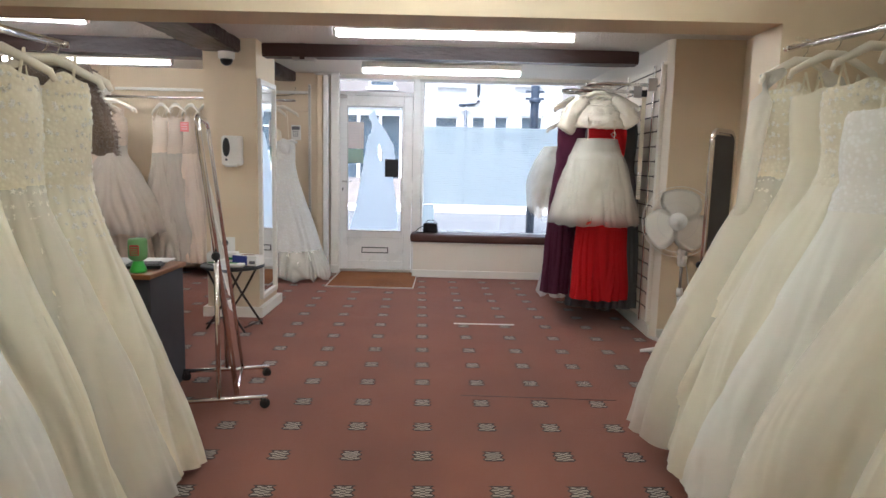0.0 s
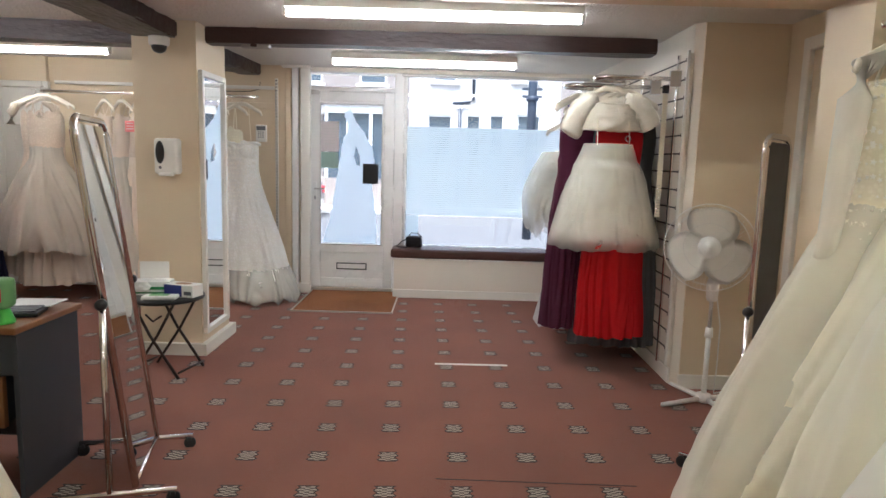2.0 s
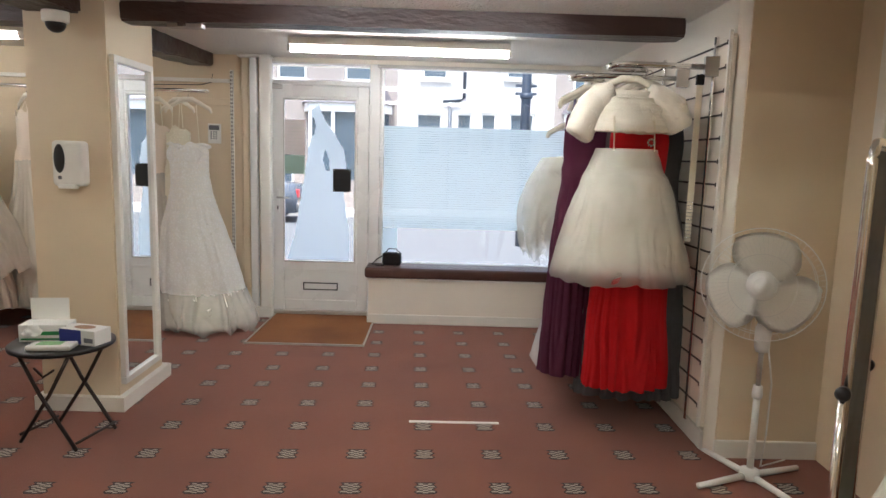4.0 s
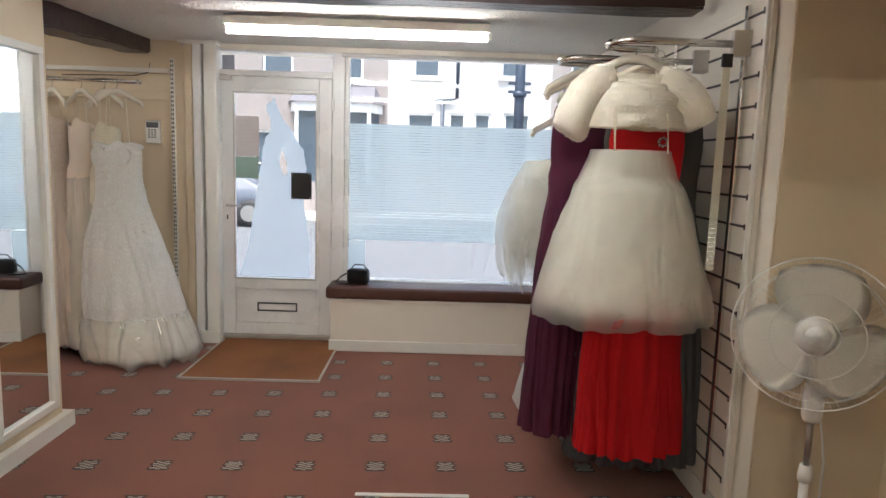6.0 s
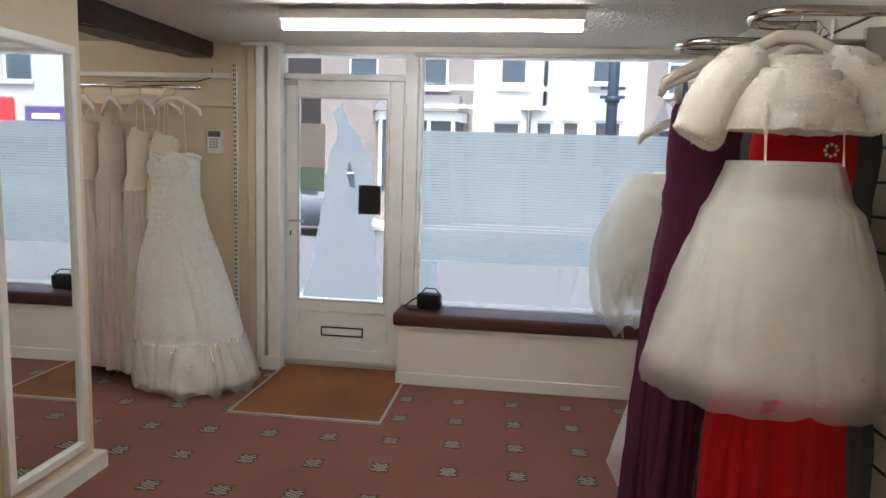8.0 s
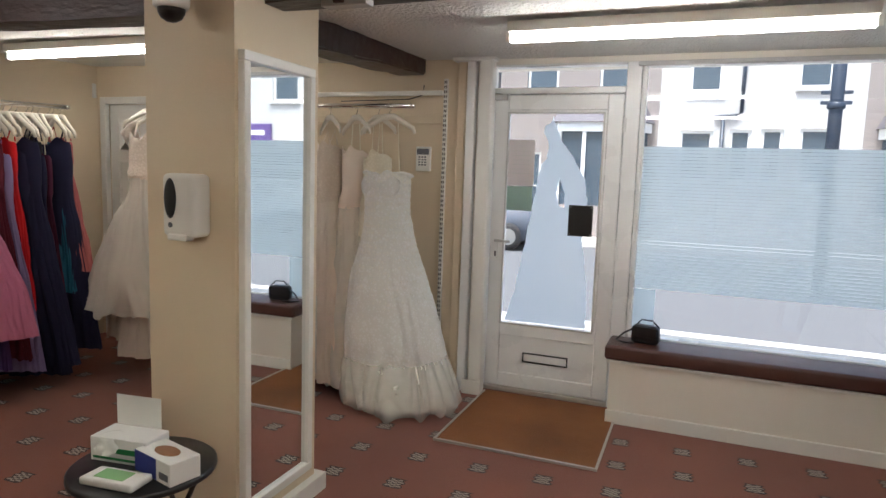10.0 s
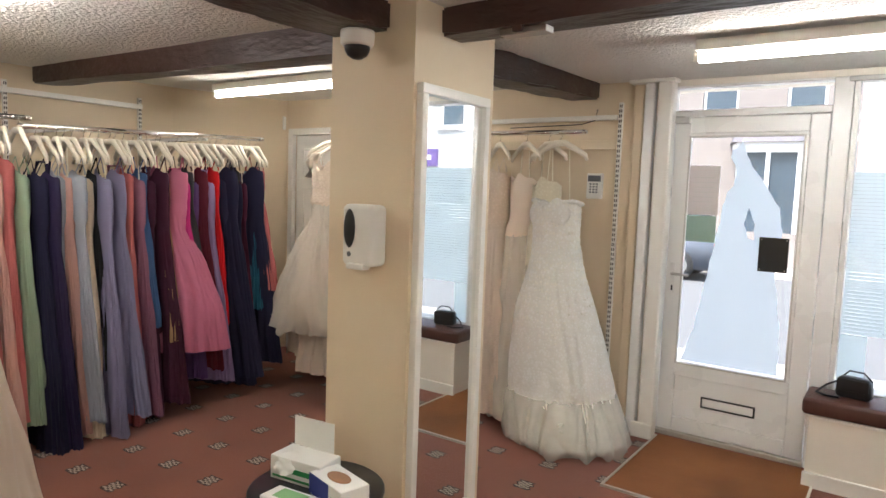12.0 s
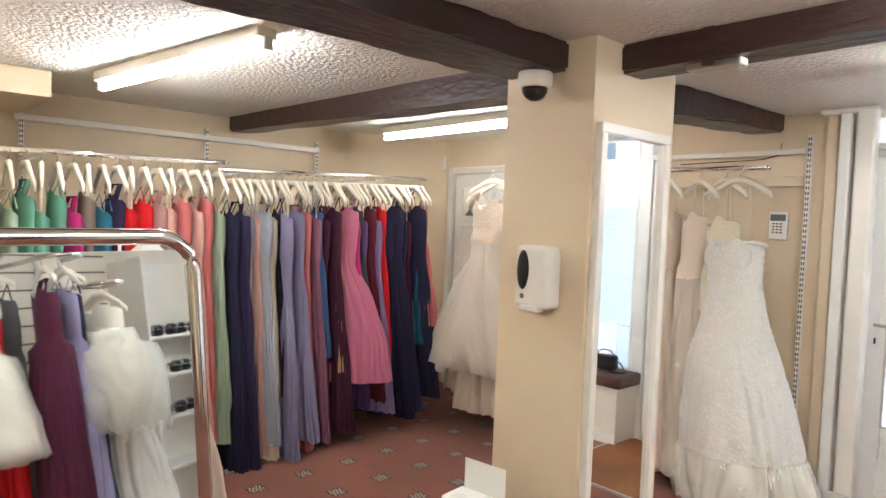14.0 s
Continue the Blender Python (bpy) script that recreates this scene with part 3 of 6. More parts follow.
# ---- gowns ----
CLOTH = {
    # darker, pinker ivory: shade on the front rail's gowns put into the cloth
    "shaded_ivory": fabric("shaded_ivory_satin", (0.70, 0.59, 0.48), 0.6, glow=0.2),
    "shaded_ivory_lace": fabric("shaded_ivory_lace", (0.72, 0.61, 0.50), 0.7, glow=0.2, lace=0.25),
    "ivory": fabric("ivory_satin", (0.83, 0.77, 0.61), 0.5, glow=0.22),
    "ivory_lace": fabric("ivory_lace", (0.87, 0.805, 0.64), 0.7, glow=0.2, lace=0.22),
    "fur_pile": fabric("ivory_fur_pile", (0.90, 0.86, 0.76), 0.9, glow=0.5),
    "ivory_tulle": fabric("ivory_tulle", (0.92, 0.88, 0.78), 0.8, sheer=0.42, glow=0.48, sheen=0.5),
    "white": fabric("white_satin", (0.88, 0.85, 0.76), 0.5, glow=0.25),
    "white_lace": fabric("white_lace", (0.93, 0.92, 0.885), 0.7, glow=0.2, lace=0.25),
    "white_tulle": fabric("white_tulle", (0.97, 0.96, 0.92), 0.8, sheer=0.45, glow=0.5, sheen=0.5),
    "net": fabric("fine_white_net", (0.97, 0.94, 0.86), 0.8, sheer=0.72, glow=0.5, sheen=0.5),
    "lace_flower": fabric("lace_flower_thread", (0.90, 0.87, 0.79), 0.55, glow=0.2, sheen=0.1),
    "blush": fabric("blush_satin", (0.86, 0.74, 0.61), 0.6, glow=0.22),
    "cream": fabric("cream_chiffon", (0.78, 0.66, 0.48), 0.7, glow=0.2),
}
COLOURS = {
    "red": (0.60, 0.004, 0.008), "plum": (0.070, 0.006, 0.028), "burgundy": (0.13, 0.008, 0.026), "grey": (0.10, 0.10, 0.10), "coral": (0.58, 0.16, 0.15),
    "peach": (0.72, 0.42, 0.35), "sage": (0.40, 0.53, 0.36), "navy": (0.012, 0.011, 0.045), "indigo": (0.022, 0.013, 0.060), "lilac": (0.29, 0.27, 0.42),
    "silver_blue": (0.42, 0.45, 0.52), "mauve": (0.33, 0.14, 0.21), "wine": (0.06, 0.008, 0.03), "gold": (0.55, 0.34, 0.16), "pink": (0.66, 0.20, 0.32),
    "slate": (0.055, 0.055, 0.06), "purple": (0.15, 0.07, 0.24), "lavender": (0.30, 0.22, 0.42), "teal": (0.02, 0.15, 0.24), "mint": (0.15, 0.40, 0.28),
    "magenta": (0.55, 0.02, 0.20), "taupe": (0.22, 0.17, 0.14), "blue": (0.06, 0.14, 0.32), "black": (0.012, 0.012, 0.014), "dusky": (0.48, 0.26, 0.25),
}
# 0.86 puts some of the shade between packed dresses into their colour
for key, c in COLOURS.items():
    CLOTH[key] = fabric(key + "_chiffon", [0.86 * v for v in c] if key not in ("red", "plum") else c, 0.85, glow=0.12, vary=0.15, sheen=0.0)

SHAPES = {  # (share of the height from the top, half width as a share of the hem's)
    "aline": ((0, 0.30), (0.10, 0.33), (0.26, 0.27), (0.40, 0.42), (0.70, 0.74), (1, 1.0)),
    "ball": ((0, 0.26), (0.10, 0.29), (0.24, 0.23), (0.34, 0.48), (0.55, 0.78), (0.8, 0.93), (1, 1.0)),
    "column": ((0, 0.62), (0.10, 0.72), (0.26, 0.62), (0.40, 0.80), (0.7, 0.90), (1, 1.0)),
    "fishtail": ((0, 0.50), (0.08, 0.53), (0.22, 0.44), (0.40, 0.52), (0.55, 0.58), (0.75, 0.80), (1, 1.0)),
    "slim": ((0, 0.44), (0.09, 0.52), (0.27, 0.46), (0.42, 0.62), (0.7, 0.83), (1, 1.0)),
    "short": ((0, 0.30), (0.14, 0.33), (0.34, 0.27), (0.46, 0.52), (0.75, 0.85), (1, 1.0)),
}

SHAPES["bridal"] = ((0, 0.27), (0.07, 0.29), (0.22, 0.215), (0.29, 0.31), (0.42, 0.50), (0.62, 0.73), (0.82, 0.90), (1, 1.0))
SHAPES["trumpet"] = ((0, 0.40), (0.08, 0.42), (0.20, 0.385), (0.32, 0.475), (0.48, 0.66), (0.72, 0.88), (1, 1.0))
SHAPES["puff"] = ((0, 0.60), (0.10, 0.72), (0.28, 0.88), (0.55, 1.0), (0.8, 0.99), (1, 0.88))
SHAPES["cone"] = ((0, 0.36), (0.10, 0.39), (0.24, 0.36), (0.40, 0.52), (0.70, 0.79), (1, 1.0))
SHAPES["sheath"] = ((0, 0.36), (0.09, 0.44), (0.25, 0.40), (0.40, 0.54), (0.7, 0.78), (1, 1.0))
SHAPES["bell"] = ((0, 0.43), (0.1, 0.50), (0.3, 0.65), (0.6, 0.83), (0.85, 0.95), (1, 1.0))


def curve_at(shape, s):
    pts = SHAPES[shape]
    return float(np.interp(s, [p[0] for p in pts], [p[1] for p in pts])) * 0.5 + 0.25 * (float(np.interp(max(0, s - 0.05), [p[0] for p in pts], [p[1] for p in pts])) + float(np.interp(min(1, s + 0.05), [p[0] for p in pts], [p[1] for p in pts])))


def loft(shape, length, w, d, s0, s1, folds, amp, seed, rows, cols, ragged=0.0, neckline=0.0, lean=0.0, puff=0.0):
    bm = bmesh.new()
    rings = []
    for i in range(rows + 1):
        f = i / rows
        s = s0 + (s1 - s0) * f
        k = curve_at(shape, s)
        out = puff * (0.04 + 0.96 * min(1.0, f / 0.6))
        a = max(w * k * (1 + 2.2 * out) + out * 0.4, 0.02)
        b = max(d * (0.30 + 0.70 * k), 0.02) * (1 + 2.2 * out) + out * 0.4 if s > 0.2 else max(d * 0.42, 0.045)
        b = min(b, a * 1.1)
        rs = 0.02 if shape in ("bell", "puff") else 0.24
        ripple = amp * max(0.0, (s - rs) / (1 - rs)) ** (0.9 if shape in ("bell", "puff") else 0.8)
        ring = []
        for j in range(cols):
            t = 6.28319 * j / cols
            wob = noise.noise((math.cos(t) * 1.7 + seed, math.sin(t) * 1.7, s * 1.4)) * 2.1
            # round flutes with narrow valleys between them, of uneven width
            u = folds * t / 2 + wob * 2.1 + seed
            r = 2.0 * abs(math.sin(u)) ** 0.75 - 1.15
            r += 0.6 * (2.0 * abs(math.sin(u * 1.9 + wob * 1.4 + seed)) ** 0.8 - 1.0)
            r += 0.9 * noise.noise((math.cos(t) * 1.3 + seed, math.sin(t) * 1.3, seed + s * 1.2))
            soft = 0.012 * noise.noise((math.cos(t) * 2 + seed, math.sin(t) * 2, s * 6)) if s > 0.2 else 0.004 * noise.noise((t, s * 30, seed))
            x = (a + ripple * r * 0.6 + soft) * math.cos(t)
            y = (b + ripple * r + soft) * math.sin(t)
            z = -length * s
            if f == 0 and neckline:
                front = math.sin(t) < 0
                dip = math.exp(-(((t - 4.712) / 0.26) ** 2)) if front else 0.75 * math.sin(t)
                cup = 0.45 * math.exp(-(((abs(t - 4.712) - 0.62) / 0.3) ** 2)) if front else 0.0
                z -= neckline * (0.35 + 0.75 * dip - cup)
            if i == rows and ragged:
                z += ragged * (noise.noise((math.cos(t) * 5 + seed, math.sin(t) * 5, seed * 2)) + 0.5 * r * 0.4)
            ring.append(bm.verts.new((x + lean * s * s, y, z)))
        rings.append(ring)
    for p, q in zip(rings, rings[1:]):
        for j in range(cols):
            bm.faces.new((p[j], p[(j + 1) % cols], q[(j + 1) % cols], q[j]))
    return bm


def hanger(at, turn, width=0.205, dip=0.11, label="ivory plastic hanger on a chrome rail"):
    """A hanger whose hook's crown lies at the origin, which is the top of the rail."""
    h = thing("hanger", label, "hanger", at, turn, "clothes hangers")
    part("hook", tube(arc(0, -0.020, 0.020, -40, 190, 10)[::-1] + [(0.015, 0, -0.04), (0.0, 0, -0.055), (0, 0, -0.075)], 0.0022, 6), M_CHROME, h, "", True)
    pts = [(-width, 0, -0.075 - dip), (-width * 0.93, 0, -0.075 - dip * 0.72), (-width * 0.6, 0, -0.075 - dip * 0.40), (-0.04, 0, -0.078), (0.04, 0, -0.078), (width * 0.6, 0, -0.075 - dip * 0.40), (width * 0.93, 0, -0.075 - dip * 0.72), (width, 0, -0.075 - dip)]
    part("shoulder_bar", tube(pts, [0.007, 0.010, 0.011, 0.013, 0.013, 0.011, 0.010, 0.007], 8, flat=1.5), M_HANGER, h, "", True)
    return h


COUNT = [0]
BR_, BL_, FR_ = "bridal gowns on the side rail", "bridal gowns on the far rail", "bridal gowns on the front rail"


def fuzz(source, count, length, material, seed):
    """Short tufts standing out of a mesh, all in one part beside it."""
    rnd = random.Random(seed)
    faces = list(source.data.polygons)
    areas = [f.area for f in faces]
    verts, tris = [], []
    for f in rnd.choices(faces, areas, k=count):
        p = [source.data.vertices[i].co for i in f.vertices]
        u = [rnd.random() for _ in p]
        base = sum((q * w for q, w in zip(p, u)), Vector()) / sum(u)
        way = (f.normal + Vector((rnd.uniform(-1, 1), rnd.uniform(-1, 1), rnd.uniform(-1.3, 0.5))) * 0.7).normalized()
        side = way.cross(Vector((rnd.uniform(-1, 1), rnd.uniform(-1, 1), rnd.uniform(-1, 1)))).normalized() * 0.0014
        k = len(verts)
        verts += [base - side, base + side, base + way * length * rnd.uniform(0.5, 1.2)]
        tris.append((k, k + 1, k + 2))
    me = bpy.data.meshes.new("fur_pile")
    me.from_pydata(verts, [], tris)
    me.materials.append(material)
    ob = new("fur_pile", me)
    ob.parent = source.parent
    return tagged(ob, "soft fur pile", kind="stuff")




def motifs(source, count, size, material, seed, below=9.0, name="lace_trim", label="raised lace flowers and beads"):
    """Small raised lace flowers scattered over a mesh, thinning out downwards, in one part beside it."""
    rnd = random.Random(seed)
    faces = [f for f in source.data.polygons if f.center.z > -below]
    weights = [f.area * max(0.03, 1.0 + f.center.z / below) ** 1.6 for f in faces]
    verts, tris = [], []
    for f in rnd.choices(faces, weights, k=count):
        p = [source.data.vertices[i].co for i in f.vertices]
        u = [rnd.random() + 0.05 for _ in p]
        base = sum((q * w for q, w in zip(p, u)), Vector()) / sum(u)
        side = f.normal.orthogonal().normalized()
        up = f.normal.cross(side)
        r, turn = size * rnd.uniform(0.45, 1.2), rnd.uniform(0, 6.28)
        k = len(verts)
        verts.append(base + f.normal * 0.0045)
        for j in range(10):
            a = turn + 0.62832 * j
            q = r * (1.0 if j % 2 else 0.45)
            verts.append(base + side * (q * math.cos(a)) + up * (q * math.sin(a)) + f.normal * (0.003 if j % 2 else 0.0005))
        tris += [(k, k + 1 + j, k + 1 + (j + 1) % 10) for j in range(10)]
    me = bpy.data.meshes.new(name)
    me.from_pydata(verts, [], tris)
    me.materials.append(material)
    ob = new(name, me)
    ob.parent = source.parent
    return tagged(ob, label, kind="stuff")


def gown(at, turn, cloth, label, shape="aline", length=1.42, w=0.5, d=0.2, folds=11, amp=0.02, top="straps", over=None, bodice=None, drop=0.17, detail=1.0, lean=0.0, ragged=0.015, name="gown", group="", over_len=1.0, over_from=0.25, with_hanger=True, category="gown", under=0.0, lace=0, lace_below=0.62):
    """A gown on its hanger. at: the top of the rail; it hangs from there. turn 0: the hanger lies along x."""
    COUNT[0] += 1
    seed = COUNT[0] * 1.37
    folds = folds + 5 if group in (BR_, BL_) else folds * 2 if category == "dress" else folds
    amp *= 2.1 if group in (BR_, BL_) else 1.5 if group != "coloured dresses on the west rails" else 1.7
    x, y, z = at
    if with_hanger:
        steep = group == "coloured dresses on the west rails"
        hanger(at, turn, 0.148 if steep else 0.205, 0.14 if steep else 0.11)
    g = thing(name, label, category, (x, y, z - drop), turn, group)
    cols, rows = int((132 if group in (BR_, BL_, FR_) else 176) * detail), int(26 * detail)
    waist = 0.25
    bcloth = CLOTH[bodice or cloth]
    bod = part("bodice", loft(shape, length, w, d, 0.0, waist, folds, 0, seed, max(5, int(8 * detail)), max(24, int(40 * detail)), neckline=0.07, lean=lean), bcloth, g, "", True)
    part("waist_seam", loft(shape, length, w * 1.012, d * 1.03, waist - 0.012, waist + 0.008, folds, 0, seed, 2, max(24, int(40 * detail)), lean=lean), bcloth, g, "", True)
    skt = part("skirt", loft(shape, length, w, d, waist, 0.985 if under else 0.95 if over else 1.0, folds, amp, seed, rows, cols, ragged, lean=lean), CLOTH[cloth], g, "", True)
    if under:
        for k, end, flare in ((1.0, 0.985, 0.010), (1.0, 1.0, 0.022)):
            part("net_underskirt", loft(shape, length, w * k, d * k, 0.80, end, folds, amp * 1.1, seed, 12, cols * 2, 0.06, lean=lean, puff=flare), CLOTH[over], g, "sheer net underskirt", True)
    elif over:
        part("overskirt", loft(shape, length, w, d, over_from, over_len, folds, amp, seed, rows, cols, ragged * 2, lean=lean, puff=0.028), CLOTH[over], g, "sheer tulle overskirt", True)
    if lace:
        motifs(bod, lace, 0.011, CLOTH["lace_flower"], COUNT[0], lace_below)
        if lace_below > 0.5:
            motifs(skt, int(lace * 0.9), 0.011, CLOTH["lace_flower"], COUNT[0] + 500, lace_below)
    sx = w * SHAPES[shape][0][1] * 0.72
    if top == "straps":
        for s in (-1, 1):
            part("strap", tube([(s * sx, 0.03, -0.02), (s * min(sx * 1.02, 0.15), 0.01, 0.055 + 0.02), (s * sx, -0.03, -0.02)], 0.006, 6, flat=0.5), bcloth, g)
    elif top == "sleeves":
        for s in (-1, 1):
            part("cap_sleeve", tube([(s * 0.07, 0, 0.075), (s * 0.14, 0, 0.052), (s * 0.19, 0, -0.02), (s * 0.20, 0, -0.13)], [0.02, 0.045, 0.055, 0.05], 12, flat=0.7), bcloth, g, "", True)
    elif top == "sheer":
        for s in (-1, 1):
            part("sheer_sleeve", tube([(s * 0.10, 0.0, 0.060), (s * 0.165, 0, 0.030), (s * 0.20, -0.01, -0.08), (s * 0.225, -0.015, -0.30), (s * 0.25, -0.02, -0.52), (s * 0.262, -0.02, -0.60)], [0.030, 0.050, 0.058, 0.050, 0.040, 0.036], 16, flat=0.7), CLOTH["ivory_tulle"], g, "sheer lace-edged sleeve", True)
            part("strap", tube([(s * sx * 0.8, 0.03, -0.03), (s * 0.09, 0.0, 0.07), (s * sx * 0.8, -0.03, -0.04)], 0.010, 6, flat=0.4), bcloth, g)
    elif top == "halter":
        part("halter", tube([(-sx * 0.7, -0.02, -0.03), (-0.05, 0, 0.06), (0.05, 0, 0.06), (sx * 0.7, -0.02, -0.03)], 0.014, 8, flat=0.5), bcloth, g, "", True)
    elif top == "loops":
        for s in (-1, 1):
            part("ribbon_loop", tube([(s * sx * 0.9, 0.0, -0.02), (s * sx * 0.7, 0, drop - 0.12)], 0.004, 6, flat=0.5), CLOTH["ivory"], g)
    return g


# ---- back room: rails of bridal gowns on both sides ----
def rail(name, points, label, r=0.0125, group=""):
    t = thing(name, label, "clothes rail", (0, 0, 0), 0, group)
    part("bar", tube(points, r, 10, flat=1.25), M_CHROME, t, "", True)
    for p in (points[0], points[-1]):
        part("end_cap", lathe([(0.017, -0.012), (0.019, 0.0), (0.017, 0.012)], 12, centre=p), M_CHROME, t, "", True)
    return t


rr = rail("clothes_rail", [(1.77, 3.13, 1.872), (1.96, 2.3, 1.872), (2.10, 1.2, 1.872), (2.16, 0.6, 1.872)], "chrome clothes rail full of bridal gowns")
for x, y in ((1.80, 3.0), (2.12, 1.0)):
    part("bracket", tube([(x, y, 1.879), (2.56 if y < 2 else 1.84, y if y < 2 else 3.19, 1.93)], 0.011, 8), M_CHROME, rr, "", True)
BR = "bridal gowns on the side rail"
gown((1.79, 3.02, 1.877), 10, "ivory", "ivory lace bridal gown with sheer sleeves and full tulle skirt", "bridal", 1.62, 0.64, 0.30, 9, 0.017, "sheer", "ivory_tulle", "ivory_lace", drop=0.19, group=BR, lace=420, lace_below=0.9)
gown((1.83, 2.84, 1.877), 8, "ivory", "ivory satin bridal gown with plain flared skirt", "bridal", 1.58, 0.62, 0.26, 8, 0.018, "straps", None, "ivory", drop=0.23, group=BR)
gown((1.87, 2.62, 1.877), 12, "ivory", "ivory satin bridal gown with lace bodice", "bridal", 1.58, 0.74, 0.32, 7, 0.018, "straps", None, "ivory_lace", drop=0.22, group=BR, lace=320, lace_below=0.45)
gown((1.92, 2.38, 1.877), 6, "white", "white bridal gown with wide plain satin skirt", "cone", 1.48, 0.80, 0.34, 7, 0.016, "loops", None, "white_lace", drop=0.33, group=BR)
gown((1.97, 2.10, 1.877), 5, "ivory", "ivory bridal gown with beaded bodice", "bridal", 1.55, 0.74, 0.30, 8, 0.018, "straps", "ivory_tulle", "ivory_lace", drop=0.26, group=BR, lace=320, lace_below=0.45)
gown((2.02, 1.80, 1.877), 5, "ivory", "ivory satin bridal gown with flared skirt", "bridal", 1.58, 0.70, 0.28, 8, 0.018, "loops", None, None, drop=0.28, group=BR)
gown((2.07, 1.45, 1.877), 5, "white", "white bridal gown with tulle skirt", "ball", 1.55, 0.62, 0.28, 9, 0.018, "loops", "white_tulle", "white_lace", drop=0.28, group=BR)
lr = rail("clothes_rail", [(-1.36, 2.66, 1.738), (-1.42, 2.2, 1.738), (-1.49, 1.2, 1.738)], "chrome clothes rail full of bridal gowns")
part("bracket", tube([(-1.48, 1.3, 1.745), (-2.40, 1.3, 1.80)], 0.011, 8), M_CHROME, lr, "", True)
part("bracket", tube([(-1.39, 2.45, 1.745), (-2.40, 2.45, 1.80)], 0.011, 8), M_CHROME, lr, "", True)
BL = "bridal gowns on the far rail"
gown((-1.365, 2.52, 1.743), 18, "ivory", "ivory bridal gown with lace bodice and train", "aline", 1.62, 0.50, 0.27, 8, 0.016, "straps", None, "ivory_lace", drop=0.14, group=BL, lean=0.04, lace=420, lace_below=0.8)
gown((-1.40, 2.28, 1.743), 10, "ivory", "ivory bridal gown with flower appliques", "aline", 1.61, 0.48, 0.27, 8, 0.018, "straps", "ivory_tulle", "ivory_lace", drop=0.15, group=BL, lean=0.04, lace=380, lace_below=0.9)
gown((-1.43, 2.05, 1.743), 3, "ivory", "ivory satin bridal gown with long skirt", "aline", 1.61, 0.54, 0.24, 9, 0.018, "straps", None, "ivory", drop=0.15, group=BL)
gown((-1.45, 1.75, 1.743), 3, "white", "white bridal gown with soft tulle skirt", "aline", 1.61, 0.56, 0.26, 8, 0.02, "straps", "white_tulle", "white_lace", drop=0.15, group=BL)
gown((-1.47, 1.42, 1.743), -2, "ivory", "ivory bridal gown with plain satin skirt", "aline", 1.61, 0.54, 0.24, 9, 0.018, "straps", None, "ivory", drop=0.15, group=BL)
hanger((-1.372, 2.61, 1.743), 12)
st = thing("fur_stole", "short brown fake fur stole on a hanger", "stole", (-1.372, 2.63, 1.643), 12)
bm = loft("column", 0.34, 0.215, 0.09, 0.0, 1.0, 6, 0.012, 9.1, 16, 48, 0.02)
fuzz(part("stole_body", bm, M_FUR, st, "", True), 7000, 0.018, M_FUR, 21)
part("collar_roll", tube([(-0.13, -0.04, -0.01), (-0.07, -0.075, -0.03), (0.0, -0.085, -0.06), (0.07, -0.075, -0.03), (0.13, -0.04, -0.01)], 0.03, 12), M_FUR, st, "", True)
part("satin_lining", loft("column", 0.28, 0.17, 0.06, 0.05, 1.0, 6, 0.006, 9.1, 8, 30), CLOTH["taupe"], st, "brown satin lining", True)
# flower appliques on the second gown
ap = thing("applique_flowers", "small ivory fabric flowers sewn on a gown", "applique", (0, 0, 0))
for i in range(12):
    x, z = -1.28 + 0.05 * math.sin(i * 2.3) + 0.006 * i, 1.05 - 0.045 * i
    part("flower", lathe([(0.004, -0.004), (0.019, 0.0), (0.009, 0.005), (0.003, 0.008)], 10), CLOTH["ivory_lace"], ap, "", True).matrix_local = pose(x, 2.062 + 0.012 * i * 0.3, z, 90, 0, i * 40) @ Matrix.Scale(0.8 + 0.4 * (i % 3), 4)

# ---- side wall: slotted panel, arms and occasion dresses ----
panel = thing("slotted_wall_panel", "off-white slotted display panel with chrome uprights", "display panel", kind="structure")
part("board", box(1.758, 1.779, 4.90, 6.35, 0.12, 2.06, 0.003), M_WALLWHITE, panel)
# slots aren't cut: dark strips on the board give their shade
z = 0.22
while z < 2.03:
    part("slot", box(1.7535, 1.7575, 4.93, 6.34, z, z + 0.010, 0.001), M_DARKSTEEL, panel)
    part("slot_stop", box(1.745, 1.757, 4.93, 4.94, z - 0.006, z + 0.016, 0.001), M_DARKSTEEL, panel)
    z += 0.1125
for y in (5.06, 5.80):
    part("upright", box(1.738, 1.7535, y - 0.013, y + 0.013, 0.10, 2.07, 0.003), M_CHROME, panel)
part("edge_upright", box(1.744, 1.760, 4.905, 4.925, 0.12, 2.08, 0.003), M_GLOSS, panel)


def arm(y, reach, z, label):
    t = thing("display_arm", label, "display arm", (1.745, y, z), 0, "looped chrome arms")
    pts = [(0, 0, 0), (-reach + 0.10, 0.0, 0.005)] + [(-reach + 0.10 - 0.10 * math.sin(radians(a)), 0.10 - 0.10 * math.cos(radians(a)), 0.005) for a in range(15, 181, 15)] + [(-reach + 0.22, 0.20, 0.005)]
    part("loop", tube(pts, 0.011, 10, flat=1.3), M_CHROME, t, "", True)
    part("wall_bracket", prism([(-0.05, -0.012), (0.012, -0.03), (0.012, 0.03), (-0.05, 0.012)], -0.045, 0.05), M_STEEL, t)
    return t


arm(5.06, 0.50, 1.925, "looped chrome display arm on the slotted panel")
arm(5.45, 0.62, 1.915, "looped chrome display arm on the slotted panel")
arm(5.80, 0.55, 1.760, "looped chrome display arm on the slotted panel")
OC = "occasion dresses on the display arms"
